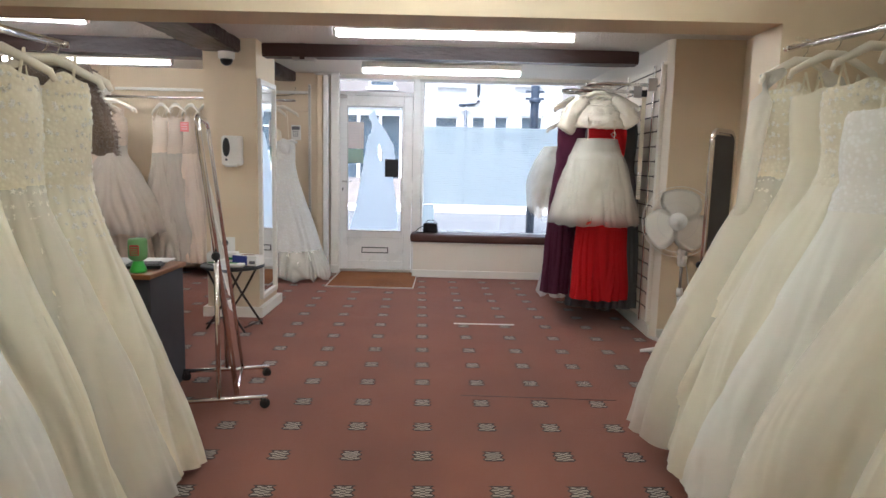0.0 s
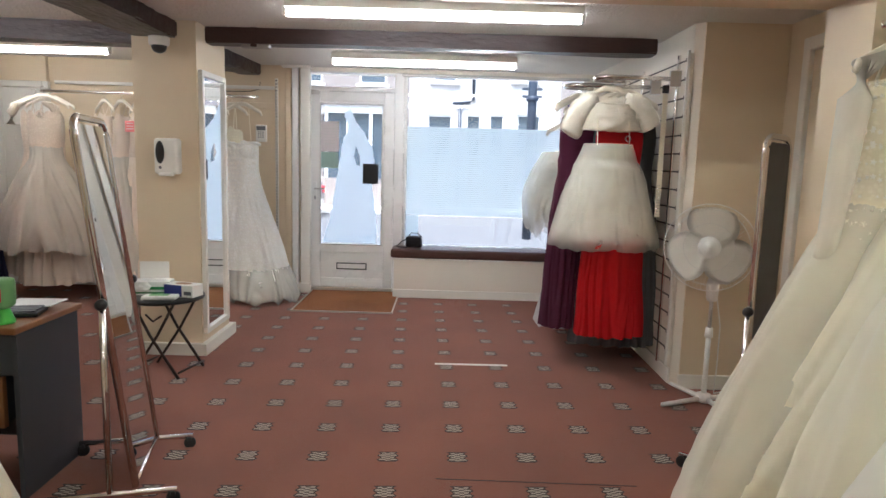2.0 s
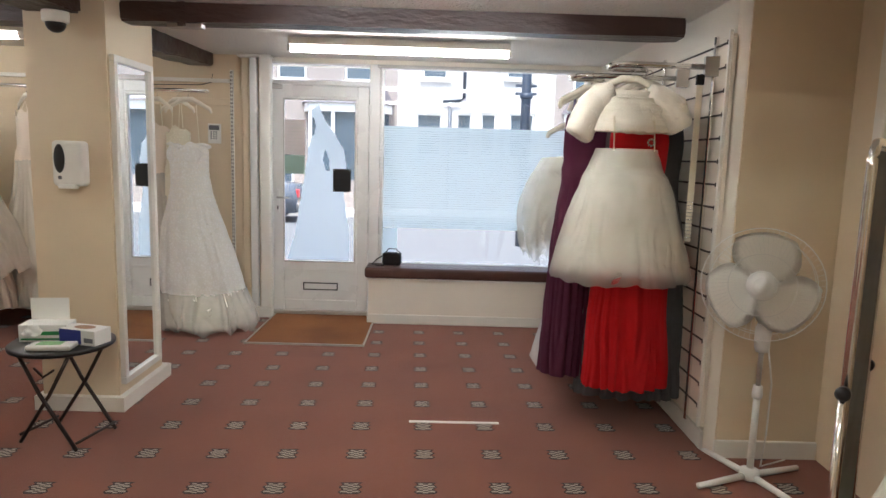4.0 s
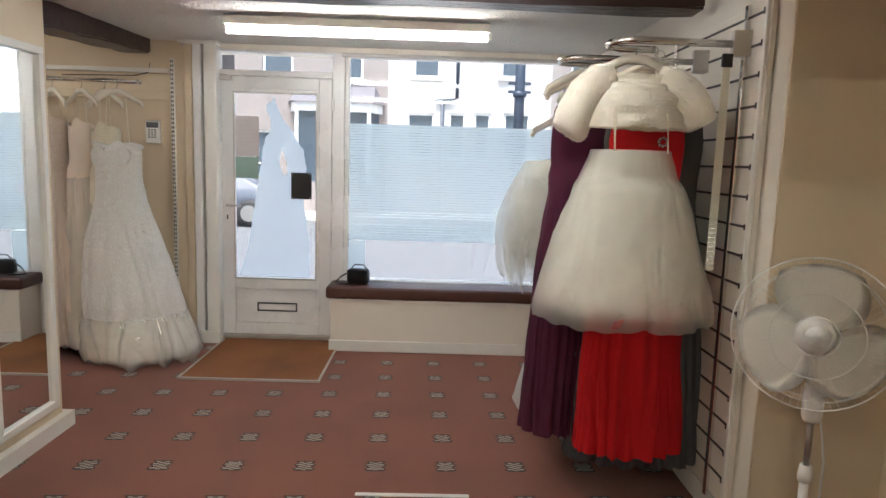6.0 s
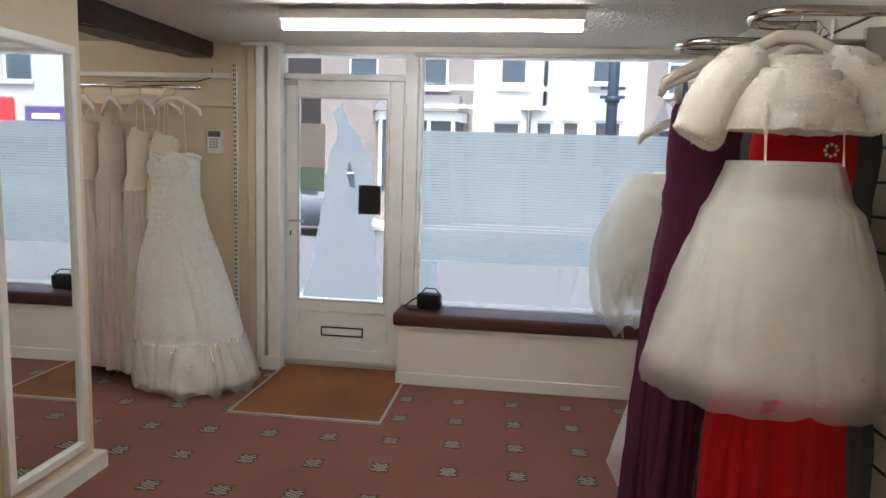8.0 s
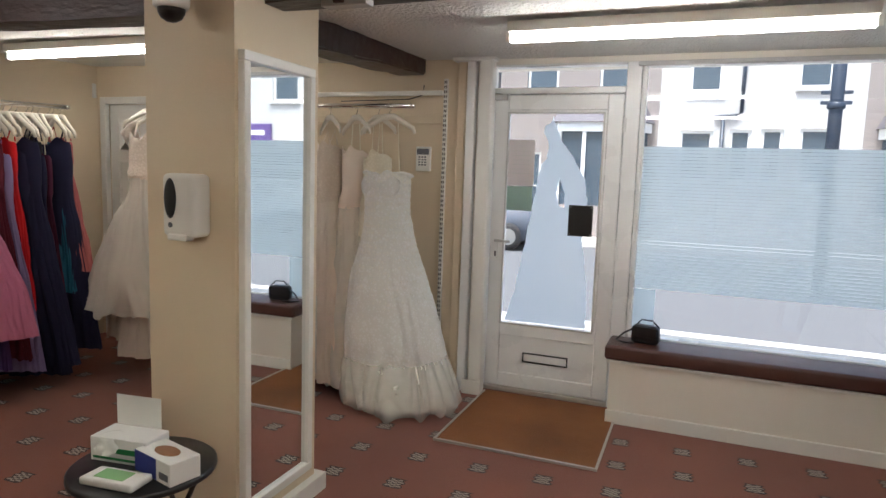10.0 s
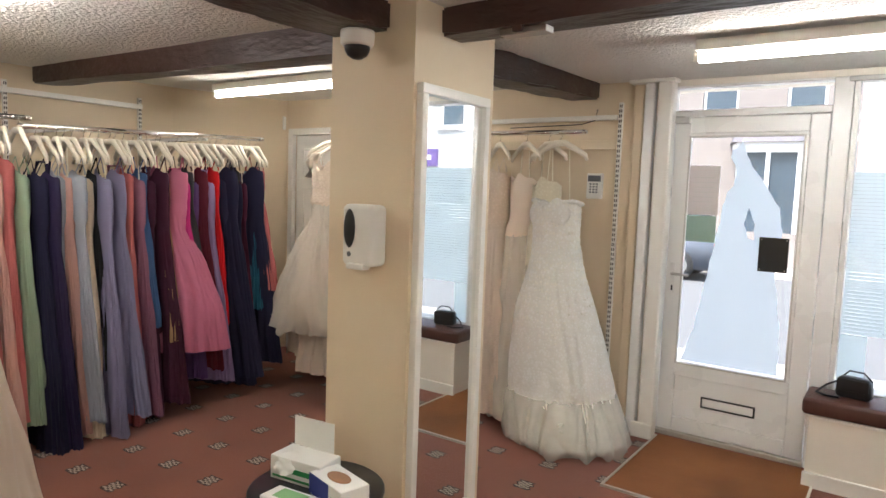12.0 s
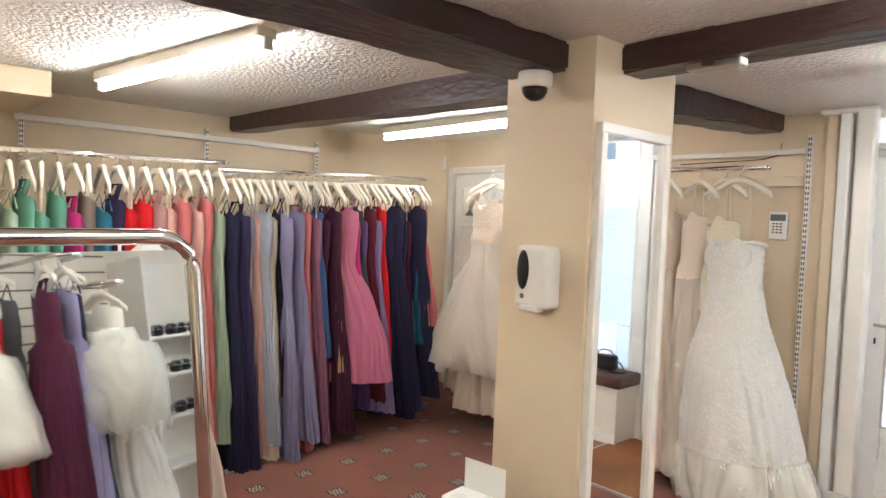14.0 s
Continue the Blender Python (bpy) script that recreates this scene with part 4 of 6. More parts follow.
# child's dress in front, red and grey ones behind it, plum and lilac beside
hanger((1.33, 5.06, 1.935), 4)
gs = thing("tulle_skirt", "white tulle flower girl skirt with ribbon loops", "skirt", (1.327, 5.04, 1.512), 4, OC)
part("lining", loft("bell", 0.575, 0.285, 0.21, 0.0, 1.0, 9, 0.010, 7.7, 24, 120, 0.006), CLOTH["white"], gs, "", True)
for n, w, d, f, seed in ((0.605, 0.307, 0.235, 10, 7.7), (0.625, 0.330, 0.262, 9, 4.2), (0.65, 0.355, 0.29, 8, 9.6)):
    part("net_layer", loft("bell", n, w, d, 0.0, 1.0, f, 0.013, seed, 24, 200, 0.022), CLOTH["net" if n > 0.62 else "white_tulle"], gs, "sheer tulle layer", True)
for s in (-0.11, 0.09):
    part("ribbon_loop", tube([(s, -0.14, -0.01), (s * 1.0, -0.12, 0.12), (s * 0.8, -0.02, 0.30)], 0.006, 6, flat=0.4), CLOTH["ivory"], gs)
bol = thing("fur_bolero", "ivory fake fur bolero with short puffed sleeves", "bolero", (1.322, 5.02, 1.795), 4)
bm = loft("column", 0.202, 0.212, 0.11, 0.0, 1.0, 5, 0.006, 3.3, 14, 60, 0.008)
fuzz(part("bolero_body", bm, M_IVORYFUR, bol, "", True), 5000, 0.006, CLOTH["fur_pile"], 11)
for s, low in ((-1, 0.05), (1, 0.0)):
    way = [(s * 0.09, 0, -0.015), (s * 0.14, -0.005, -0.03), (s * 0.19, -0.01, -0.065 - low * 0.3), (s * 0.225, -0.015, -0.11 - low * 0.6), (s * 0.245, -0.02, -0.155 - low), (s * 0.252, -0.02, -0.172 - low), (s * 0.256, -0.02, -0.180 - low), (s * 0.258, -0.02, -0.183 - low)]
    fuzz(part("sleeve", tube(way, [0.044, 0.056, 0.060, 0.060, 0.060, 0.057, 0.050, 0.032], 22, flat=1.2), M_IVORYFUR, bol, "", True), 3000, 0.006, CLOTH["fur_pile"], 12 + s)
gown((1.44, 5.20, 1.935), 3, "red", "long scarlet chiffon bridesmaid dress with brooch", "column", 1.455, 0.225, 0.13, 9, 0.018, "straps", drop=0.24, group=OC, ragged=0.008, name="dress", category="dress")
br = thing("brooch", "round diamante brooch pinned at a waist", "brooch", (1.455, 5.05, 1.548))
for i in range(8):
    part("stone", lathe([(0.002, -0.003), (0.006, 0), (0.002, 0.004)], 8), M_DIAMANTE, br, "", True).matrix_local = pose(0.016 * math.cos(i * 0.785), 0, 0.016 * math.sin(i * 0.785), 90, 0, 0)
gown((1.50, 5.30, 1.935), -2, "grey", "long pale grey tulle bridesmaid dress", "column", 1.56, 0.30, 0.13, 11, 0.016, "straps", drop=0.22, group=OC, ragged=0.008, name="dress", category="dress")
gown((1.22, 5.42, 1.925), 24, "plum", "long plum chiffon bridesmaid dress with thin straps", "column", 1.475, 0.225, 0.14, 8, 0.018, "halter", drop=0.20, group=OC, ragged=0.008, name="dress", category="dress")
gown((1.26, 5.56, 1.925), 18, "lilac", "long lilac satin bridesmaid dress", "column", 1.50, 0.23, 0.12, 8, 0.016, "straps", drop=0.20, group=OC, name="dress", category="dress")
gown((1.34, 5.66, 1.925), 12, "navy", "long navy bridesmaid dress", "column", 1.48, 0.20, 0.11, 8, 0.016, "straps", drop=0.20, group=OC, name="dress", category="dress")
pt = gown((1.25, 5.80, 1.77), 8, "white", "fluffy white net underskirt hung from a display arm", "puff", 0.50, 0.20, 0.20, 7, 0.012, "none", "white_tulle", "white", drop=0.28, group=OC, ragged=0.05, name="petticoat", category="petticoat")
for n, w, d, f, seed in ((0.54, 0.24, 0.24, 7, 3.1), (0.57, 0.275, 0.27, 6, 5.3), (0.60, 0.31, 0.30, 8, 7.9), (0.63, 0.345, 0.33, 7, 11.2)):
    part("net_layer", loft("puff", n, w, d, 0.04, 1.0, f, 0.035, seed, 22, 140, 0.14), CLOTH["net"], pt, "loose sheer net layer", True)
gown((1.46, 6.02, 1.77), 4, "white", "long white tulle underskirt with frilled hem", "aline", 1.55, 0.36, 0.26, 14, 0.022, "none", "white_tulle", "white", drop=0.12, group=OC, ragged=0.03, name="petticoat", category="petticoat")
sash = thing("beaded_sash", "ivory ribbon sash with beaded end on a clip", "sash", (1.655, 5.0, 1.86))
part("ribbon", box(-0.016, 0.016, -0.002, 0.002, -0.80, -0.03, 0.001), CLOTH["ivory"], sash)
part("clip", box(-0.02, 0.02, -0.008, 0.008, -0.03, 0.02, 0.004), M_BLACK, sash, "black clip")
bm = bmesh.new()
for i in range(44):
    bmesh.ops.create_icosphere(bm, subdivisions=1, radius=0.004, matrix=Matrix.Translation((-0.012 + 0.008 * (i % 4), -0.003, -0.60 - 0.018 * (i // 4))))
tagged(part("beads", bm, M_DIAMANTE, sash, "silver beading"), kind="stuff")

# tiara shelves by the window
sh = thing("tiara_shelves", "white open shelves of tiaras on black busts", "shelves")
part("side_panel", box(1.46, 1.757, 7.14, 7.165, 0.0, 1.98, 0.003), M_GLOSS, sh)
part("side_panel", box(1.46, 1.757, 6.38, 6.405, 0.0, 1.98, 0.003), M_GLOSS, sh)
part("back_panel", box(1.757, 1.779, 6.38, 7.165, 0.0, 1.98), M_GLOSS, sh)
for z in (0.10, 0.45, 0.80, 1.10, 1.38):
    part("shelf", box(1.46, 1.757, 6.405, 7.14, z, z + 0.022, 0.003), M_GLOSS, sh)


def tiara(x, y, z):
    t = thing("tiara_stand", "silver tiara on a black velvet stand", "tiara", (x, y, z), 0, "tiaras on the shelves")
    part("velvet_roll", lathe([(0.03, 0), (0.045, 0.02), (0.042, 0.07), (0.02, 0.085)], 16), M_VELVET, t, "", True)
    bm = tube([(0.046 * math.cos(a * 0.2), 0.046 * math.sin(a * 0.2), 0.05) for a in range(31)], 0.0025, 6)
    for a in range(3, 29, 3):
        tube([(0.046 * math.cos(a * 0.2), 0.046 * math.sin(a * 0.2), 0.05), (0.047 * math.cos(a * 0.2), 0.047 * math.sin(a * 0.2), 0.072 + 0.018 * math.sin(a * 0.11))], 0.003, 5, bm)
    part("tiara", bm, M_DIAMANTE, t, "", True)
    return t


first = tiara(1.56, 6.47, 1.402)
for z in (1.402, 1.122, 0.822):
    for k in range(6):
        if (z, k) != (1.402, 0):
            copy_thing(first, pose(1.56 + 0.02 * (k % 2), 6.47 + 0.12 * k, z, 0, 0, 180 + 10 * k))

# ---- gowns between the pillar and the street door ----
def slotted_upright(x, y, z0, z1, label="white slotted wall upright", turn=0):
    t = thing("shelving_upright", label, "upright", (x, y, 0), turn, "slotted shelving uprights")
    bm = box(-0.014, 0.014, -0.022, 0.0, z0, z1, 0.002)
    part("channel", bm, M_GLOSS, t)
    # the channel isn't punched: dark plates on it stand for the holes' shade
    bm = bmesh.new()
    z = z0 + 0.03
    while z < z1 - 0.03:
        box(-0.009, -0.003, -0.0245, -0.0225, z, z + 0.018, bm=bm)
        box(0.003, 0.009, -0.0245, -0.0225, z, z + 0.018, bm=bm)
        z += 0.032
    tagged(part("slots", bm, M_DARKSTEEL, t, "dark plates for the shaded punched slots"), kind="stuff")
    return t


slotted_upright(-1.40, 7.478, 0.35, 2.14)
cb = thing("cross_bar", "cream painted bar fixed across the wall", "bar")
part("bar", box(-3.60, -1.42, 7.445, 7.475, 2.030, 2.062, 0.004), M_GLOSS, cb)
part("lower_board", box(-2.6, -1.42, 7.465, 7.499, 1.84, 1.90, 0.004), M_MAGNOLIA, cb)
rail("clothes_rail", [(-3.55, 7.16, 1.93), (-2.9, 7.13, 1.925), (-2.2, 7.12, 1.93), (-1.50, 7.14, 1.925)], "chrome clothes rail on the front wall")
cable = thing("loose_cable", "thin black cable hanging from the beam", "cable")
part("wire", tube([(-1.56, 7.46, 2.10), (-1.57, 7.45, 2.03), (-1.66, 7.44, 2.005), (-2.2, 7.44, 1.995)], 0.004, 6), M_BLACK, cable, "", True)
FR = "bridal gowns on the front rail"
fg = gown((-1.625, 7.06, 1.93), -12, "white_lace", "strapless ivory lace bridal gown with full net hem", "trumpet", 1.47, 0.365, 0.34, 9, 0.017, "loops", "net", "white_lace", drop=0.42, group=FR, ragged=0.03, lean=0.15, under=0.06, lace=900, lace_below=1.0)
for sx in (-1, 1):
    part("bust_cup", lathe([(0.004, 0.030), (0.045, 0.022), (0.075, 0.0), (0.085, -0.03)], 22), CLOTH["white_lace"], fg, "lace bust cup", True).matrix_local = pose(sx * 0.072, -0.105, -0.085, 78, 0, sx * 14)
part("off_shoulder_band", tube([(0.160 * math.cos(a), 0.085 * math.sin(a), -0.055 + 0.035 * abs(math.cos(a)) - 0.02 * math.sin(a)) for a in [0.3 + 5.68 * i / 26 + 1.57 for i in range(27)]], [0.012] + [0.026 + 0.004 * math.sin(i * 1.9) for i in range(25)] + [0.012], 12, flat=0.5), CLOTH["white_lace"], fg, "folded lace band", True)
gown((-1.74, 7.13, 1.93), -30, "ivory", "ivory lace bridal gown with spaghetti straps", "aline", 1.58, 0.34, 0.22, 9, 0.02, "loops", None, "ivory_lace", drop=0.29, group=FR)
gown((-1.90, 7.13, 1.93), -35, "blush", "blush satin bridal gown with sheer sleeves", "aline", 1.58, 0.34, 0.2, 9, 0.02, "loops", "ivory_tulle", "blush", drop=0.27, group=FR)
gown((-2.10, 7.13, 1.93), -40, "shaded_ivory", "ivory bridal gown with long train", "aline", 1.58, 0.34, 0.2, 9, 0.02, "straps", None, "shaded_ivory_lace", drop=0.24, group=FR)
gown((-2.30, 7.13, 1.93), -35, "blush", "blush bridal gown with layered skirt", "aline", 1.56, 0.34, 0.2, 9, 0.02, "straps", "ivory_tulle", "blush", drop=0.22, group=FR)
gown((-2.46, 7.13, 1.93), -40, "shaded_ivory", "ivory bridal gown with draped skirt", "aline", 1.58, 0.32, 0.2, 9, 0.02, "straps", None, "shaded_ivory_lace", drop=0.2, group=FR)
gown((-2.62, 7.12, 1.93), -42, "blush", "blush lace bridal gown with a pink tag", "aline", 1.56, 0.34, 0.2, 9, 0.02, "straps", None, "shaded_ivory_lace", drop=0.2, group=FR)
gown((-2.78, 7.12, 1.93), -38, "shaded_ivory", "ivory bridal gown with soft skirt", "aline", 1.58, 0.34, 0.2, 9, 0.02, "straps", "ivory_tulle", "shaded_ivory", drop=0.2, group=FR)
gown((-2.94, 7.12, 1.93), -40, "blush", "pale blush bridal gown with net skirt", "aline", 1.56, 0.34, 0.2, 9, 0.02, "straps", "ivory_tulle", "blush", drop=0.2, group=FR)
gown((-3.27, 6.72, 1.93), 8, "shaded_ivory", "short ivory tiered bridal gown with beaded bodice", "short", 1.22, 0.43, 0.28, 12, 0.022, "straps", "ivory_tulle", "shaded_ivory_lace", drop=0.22, group=FR, ragged=0.03)
gown((-3.30, 6.86, 1.93), 8, "shaded_ivory", "ivory ruffled bridal gown with long hem", "aline", 1.55, 0.34, 0.24, 14, 0.026, "straps", None, "shaded_ivory_lace", drop=0.22, group=FR, ragged=0.03)
gown((-3.52, 6.98, 1.93), 14, "shaded_ivory", "ivory lace bridal gown with flared sleeves", "aline", 1.5, 0.36, 0.24, 10, 0.02, "sleeves", None, "shaded_ivory_lace", drop=0.2, group=FR, ragged=0.03)
tg = thing("price_tag", "pink card price tag on a gown", "tag", (-2.60, 6.90, 1.62))
part("card", box(-0.045, 0.045, -0.002, 0.002, -0.06, 0.04, 0.001), M_PINKTAG, tg)
for z in (0.015, -0.01, -0.035):
    part("print_line", box(-0.03, 0.03, -0.0035, -0.0022, z, z + 0.006), M_PAPER, tg)

# gown on a dress form beyond the desk
SHAPES["form"] = ((0, 0.40), (0.07, 0.45), (0.20, 0.36), (0.32, 0.48), (0.6, 0.74), (1, 1.0))
df = thing("dress_form", "cream covered dress form on a pole stand", "dress form", (-2.75, 4.17, floor_z(4.17)), 80)
bm = lathe([(0.16, 0.0), (0.16, 0.012), (0.02, 0.022), (0.016, 0.70), (0.09, 0.72), (0.115, 0.84), (0.10, 1.02), (0.125, 1.26), (0.10, 1.38), (0.045, 1.43), (0.042, 1.49), (0.012, 1.50)], 28)
part("torso", bm, M_PAPER, df, "", True)
gown((-2.75, 4.17, 1.43), 80, "blush", "long cream bridal gown fitted on a dress form", "form", 1.34, 0.37, 0.33, 8, 0.014, "straps", None, "blush", drop=0.05, group="bridal gowns beyond the desk", with_hanger=False)

# alarm keypad on the wall
kp = thing("alarm_keypad", "small white alarm keypad fixed to the wall", "keypad", (-1.56, 7.499, 1.60))
part("body", box(-0.055, 0.055, -0.028, -0.001, -0.085, 0.085, 0.006), M_WHITEPLASTIC, kp)
part("screen", box(-0.045, 0.045, -0.031, -0.0285, 0.03, 0.07, 0.001), M_GREYPRINT, kp)
for i in range(12):
    part("button", box(-0.032 + 0.022 * (i % 3), -0.018 + 0.022 * (i % 3), -0.031, -0.0285, 0.008 - 0.018 * (i // 3), 0.018 - 0.018 * (i // 3), 0.001), M_GREYPRINT, kp)

# ---- coloured dresses along the west wall ----
wb = thing("wall_bar", "cream painted bar along the wall on slotted uprights", "bar")
part("bar", box(-4.735, -4.70, 3.98, 6.12, 2.075, 2.112, 0.004), M_GLOSS, wb)
for y in (4.02, 5.18, 6.10):
    slotted_upright(-4.728, y, 1.2, 2.16, turn=90)
rail("clothes_rail", [(-3.86, 3.50, 1.822), (-3.86, 4.97, 1.857)], "chrome clothes rail of coloured dresses")
rail("clothes_rail", [(-3.86, 4.93, 1.812), (-3.84, 6.56, 1.870)], "chrome clothes rail of coloured dresses")
for y, z in ((4.02, 1.865), (5.18, 1.85), (6.10, 1.868)):
    bk = thing("rail_bracket", "cream bracket holding up a clothes rail", "bracket", (0, 0, 0), 0, "rail brackets")
    part("arm", box(-4.72, -3.85, y - 0.008, y + 0.008, z - 0.045, z - 0.02, 0.003), M_GLOSS, bk)
CD = "coloured dresses on the west rails"
WORDS = {"silver_blue": "silver blue", "dusky": "dusky pink"}
NEAR = ("black", "taupe", "slate", "sage", "mint", "mint", "mint", "magenta", "taupe", "teal", "indigo", "red", "red", "dusky", "peach", "coral", "peach", "coral", "sage")
for i, c in enumerate(NEAR):
    y = 3.62 + 0.072 * i
    gown((-3.86, y, 1.829 + 0.024 * (y - 3.5)), 9 * math.sin(i * 2.1), c, "long " + WORDS.get(c, c) + " bridesmaid dress hanging on a crowded rail", ("sheath", "slim")[i % 2], 1.45 + 0.08 * math.sin(i * 3.7), 0.24 + 0.03 * math.sin(i * 1.7), 0.055, 10, 0.012, ("straps", "halter", "loops")[i % 3], drop=0.255 + 0.045 * math.sin(i * 2.9), detail=0.8, group=CD, name="dress", category="dress")
FAR = (("navy", 1.60), ("indigo", 1.58), ("silver_blue", 1.54), ("peach", 1.52), ("silver_blue", 1.46), ("cream", 1.56), ("black", 1.2), ("lilac", 1.56), ("lilac", 1.5), ("mauve", 1.56), ("coral", 1.58), ("mauve", 1.50), ("blue", 1.0), ("wine", 1.54), ("wine", 1.52),
       ("gold", 1.06), ("pink", 1.20), ("magenta", 1.1), ("slate", 0.98), ("purple", 1.36), ("burgundy", 1.38), ("lavender", 1.40), ("red", 1.1), ("navy", 1.46), ("navy", 1.48), ("navy", 1.48), ("black", 1.46), ("plum", 1.42), ("navy", 1.44), ("teal", 0.95), ("coral", 0.9))
TWIST = {8: 10, 9: 8, 16: 30, 18: 14, 21: 16, 23: 30, 24: 18, 28: 20}
for i, (c, n) in enumerate(FAR):
    y = 5.00 + 0.0505 * i + 0.012 * math.sin(i * 4.1)
    full = c == "pink"
    gown((-3.855, y, 1.822 + 0.034 * (y - 4.93)), TWIST.get(i, 11 * math.sin(i * 2.3)), c, ("knee-length " if n < 1.3 else "long ") + WORDS.get(c, c) + " bridesmaid dress hanging on a crowded rail", "short" if full else ("sheath", "slim", "sheath")[i % 3], n, 0.42 if full else (0.24 + 0.06 * math.sin(i * 1.9)) * (1.25 if c in ("navy", "lilac") else 1.0), 0.15 if full else 0.050 + 0.015 * math.sin(i * 2.7), 15 if full else 11 + i % 4, 0.011, ("straps", "halter", "straps", "loops")[i % 4], drop=0.265 + 0.05 * math.sin(i * 3.1), detail=1.0, group=CD, name="dress", category="dress", ragged=0.02)


# ---- mirrors ----
pm = thing("pillar_mirror", "tall wall mirror in a white painted frame", "mirror", (-1.347, 5.255, 0), 90.4)
part("frame", (lambda b: (box(0, 0.475, -0.032, 0.0, 0.14, 0.178, 0.004, b), box(0, 0.475, -0.032, 0.0, 1.892, 1.93, 0.004, b), box(0, 0.036, -0.032, 0.0, 0.178, 1.892, 0.004, b), box(0.439, 0.475, -0.032, 0.0, 0.178, 1.892, 0.004, b), b)[-1])(bmesh.new()), M_GLOSS, pm)
part("backing", box(0.03, 0.445, -0.008, -0.002, 0.17, 1.90), M_GREYPLASTIC, pm)
part("mirror_glass", box(0.034, 0.441, -0.013, -0.009, 0.176, 1.894), M_MIRROR, pm)


def cheval(at, turn, tilt, w, hgt, label, lift, glass, back=M_GREYPLASTIC):
    """A wheeled dressing mirror: turn 0 has its width along y and its face to +x; two runners along x."""
    t = thing("cheval_mirror", label, "mirror", at, turn, "wheeled dressing mirrors")
    r = w / 2
    for s in (-1, 1):
        run = part("runner", tube([(-0.25, s * (r + 0.03), 0.062), (0.25, s * (r + 0.03), 0.062)], 0.011, 8, flat=1.2), M_CHROME, t, "", True)
        for e in (-0.235, 0.235):
            wh = part("castor", lathe([(0.006, -0.010), (0.026, -0.010), (0.028, 0.0), (0.026, 0.010), (0.006, 0.010)], 16), M_RUBBER, run, "black castor wheel", True)
            wh.matrix_local = pose(e, s * (r + 0.03), 0.028, 90, 0, 0)
            part("castor_fork", box(e - 0.010, e + 0.010, s * (r + 0.03) - 0.016, s * (r + 0.03) + 0.016, 0.040, 0.060, 0.004), M_BLACK, run)
        part("post", tube([(0, s * (r + 0.03), 0.07), (0, s * (r + 0.03), lift)], 0.013, 10), M_CHROME, t, "", True)
        part("pivot_knob", lathe([(0.008, -0.02), (0.022, -0.012), (0.022, 0.012), (0.008, 0.02)], 14), M_BLACK, t, "black pivot knob", True).matrix_local = pose(0, s * (r + 0.035), lift, 90, 0, 0)
    low, high, c = -lift + 0.07, hgt - lift + 0.07, 0.07
    pts = [(0, -r, low)] + [(0, -r, high - c)] + [(0, -r + c - c * math.cos(radians(a)), high - c + c * math.sin(radians(a))) for a in range(15, 91, 15)]
    pts += [(0, r - c + c * math.sin(radians(a)), high - c + c * math.cos(radians(a))) for a in range(0, 91, 15)] + [(0, r, low)]
    lean = pose(0, 0, lift, 0, tilt, 0)
    fr = part("frame", tube(pts, 0.015, 10, flat=1.0), M_CHROME, t, "", True)
    fr.matrix_local = lean
    part("bottom_bar", tube([(0, -r, low + 0.012), (0, r, low + 0.012)], 0.012, 8), M_CHROME, t, "", True).matrix_local = lean
    part("mirror_glass", prism([(-0.003, -r + 0.012), (0.004, -r + 0.012), (0.004, r - 0.012), (-0.003, r - 0.012)], low + 0.02, high - 0.025), glass, t).matrix_local = lean
    part("backing", prism([(-0.010, -r + 0.012), (-0.004, -r + 0.012), (-0.004, r - 0.012), (-0.010, r - 0.012)], low + 0.02, high - 0.025), back, t).matrix_local = lean
    return t


cheval((-1.065, 3.56, floor_z(3.56)), 14.5, -6.7, 0.47, 1.485, "wheeled chrome dressing mirror tilted on two posts", 0.84, M_MIRROR)
cheval((1.78, 3.80, floor_z(3.80)), 138, 0.0, 0.34, 1.49, "wheeled chrome dressing mirror turned back to the room", 0.80, M_MIRROR, M_DESKGREY)

# ---- on the pillar ----
sd = thing("soap_dispenser", "white wall soap dispenser with dark oval window", "dispenser", (-1.53, 5.239, 1.24))
part("body", box(-0.078, 0.078, -0.095, -0.001, 0.0, 0.235, 0.022, segs=4), M_WHITEPLASTIC, sd, "", True)
bm = bmesh.new()
lathe([(0.004, 0.0), (0.031, 0.001), (0.033, 0.004), (0.028, 0.008), (0.004, 0.010)], 28, bm)
ov = part("level_window", bm, M_BLACK, sd, "dark oval level window", True)
ov.matrix_local = pose(-0.034, -0.092, 0.143, 90, 0, 0) @ Matrix.Diagonal((0.88, 2.25, 1, 1))
part("push_bar", box(-0.045, 0.045, -0.103, -0.06, -0.012, 0.012, 0.006), M_WHITEPLASTIC, sd)
part("badge", lathe([(0.010, 0), (0.010, 0.002)], 16), M_GREYPRINT, sd).matrix_local = pose(-0.034, -0.095, 0.045, 90, 0, 0)
dm = thing("security_camera", "white dome security camera under the beam", "security camera", (-1.55, 5.15, 2.113))
part("housing", lathe([(0.062, 0.0), (0.064, -0.010), (0.062, -0.048), (0.054, -0.056)], 28), M_WHITEPLASTIC, dm, "", True)
part("dome", lathe([(0.048, -0.054), (0.046, -0.072), (0.036, -0.090), (0.018, -0.101), (0.003, -0.104)], 28), M_BLACK, dm, "smoked dark dome", True)
cbx = thing("junction_box", "small metal junction box under the beam", "junction box", (-0.98, 5.46, 2.128))
part("box", box(-0.13, 0.06, -0.03, 0.03, -0.022, 0.004, 0.004), M_STEEL, cbx)
part("strap", box(-0.06, -0.02, -0.062, -0.045, -0.02, 0.11, 0.003), M_BEAM, cbx)

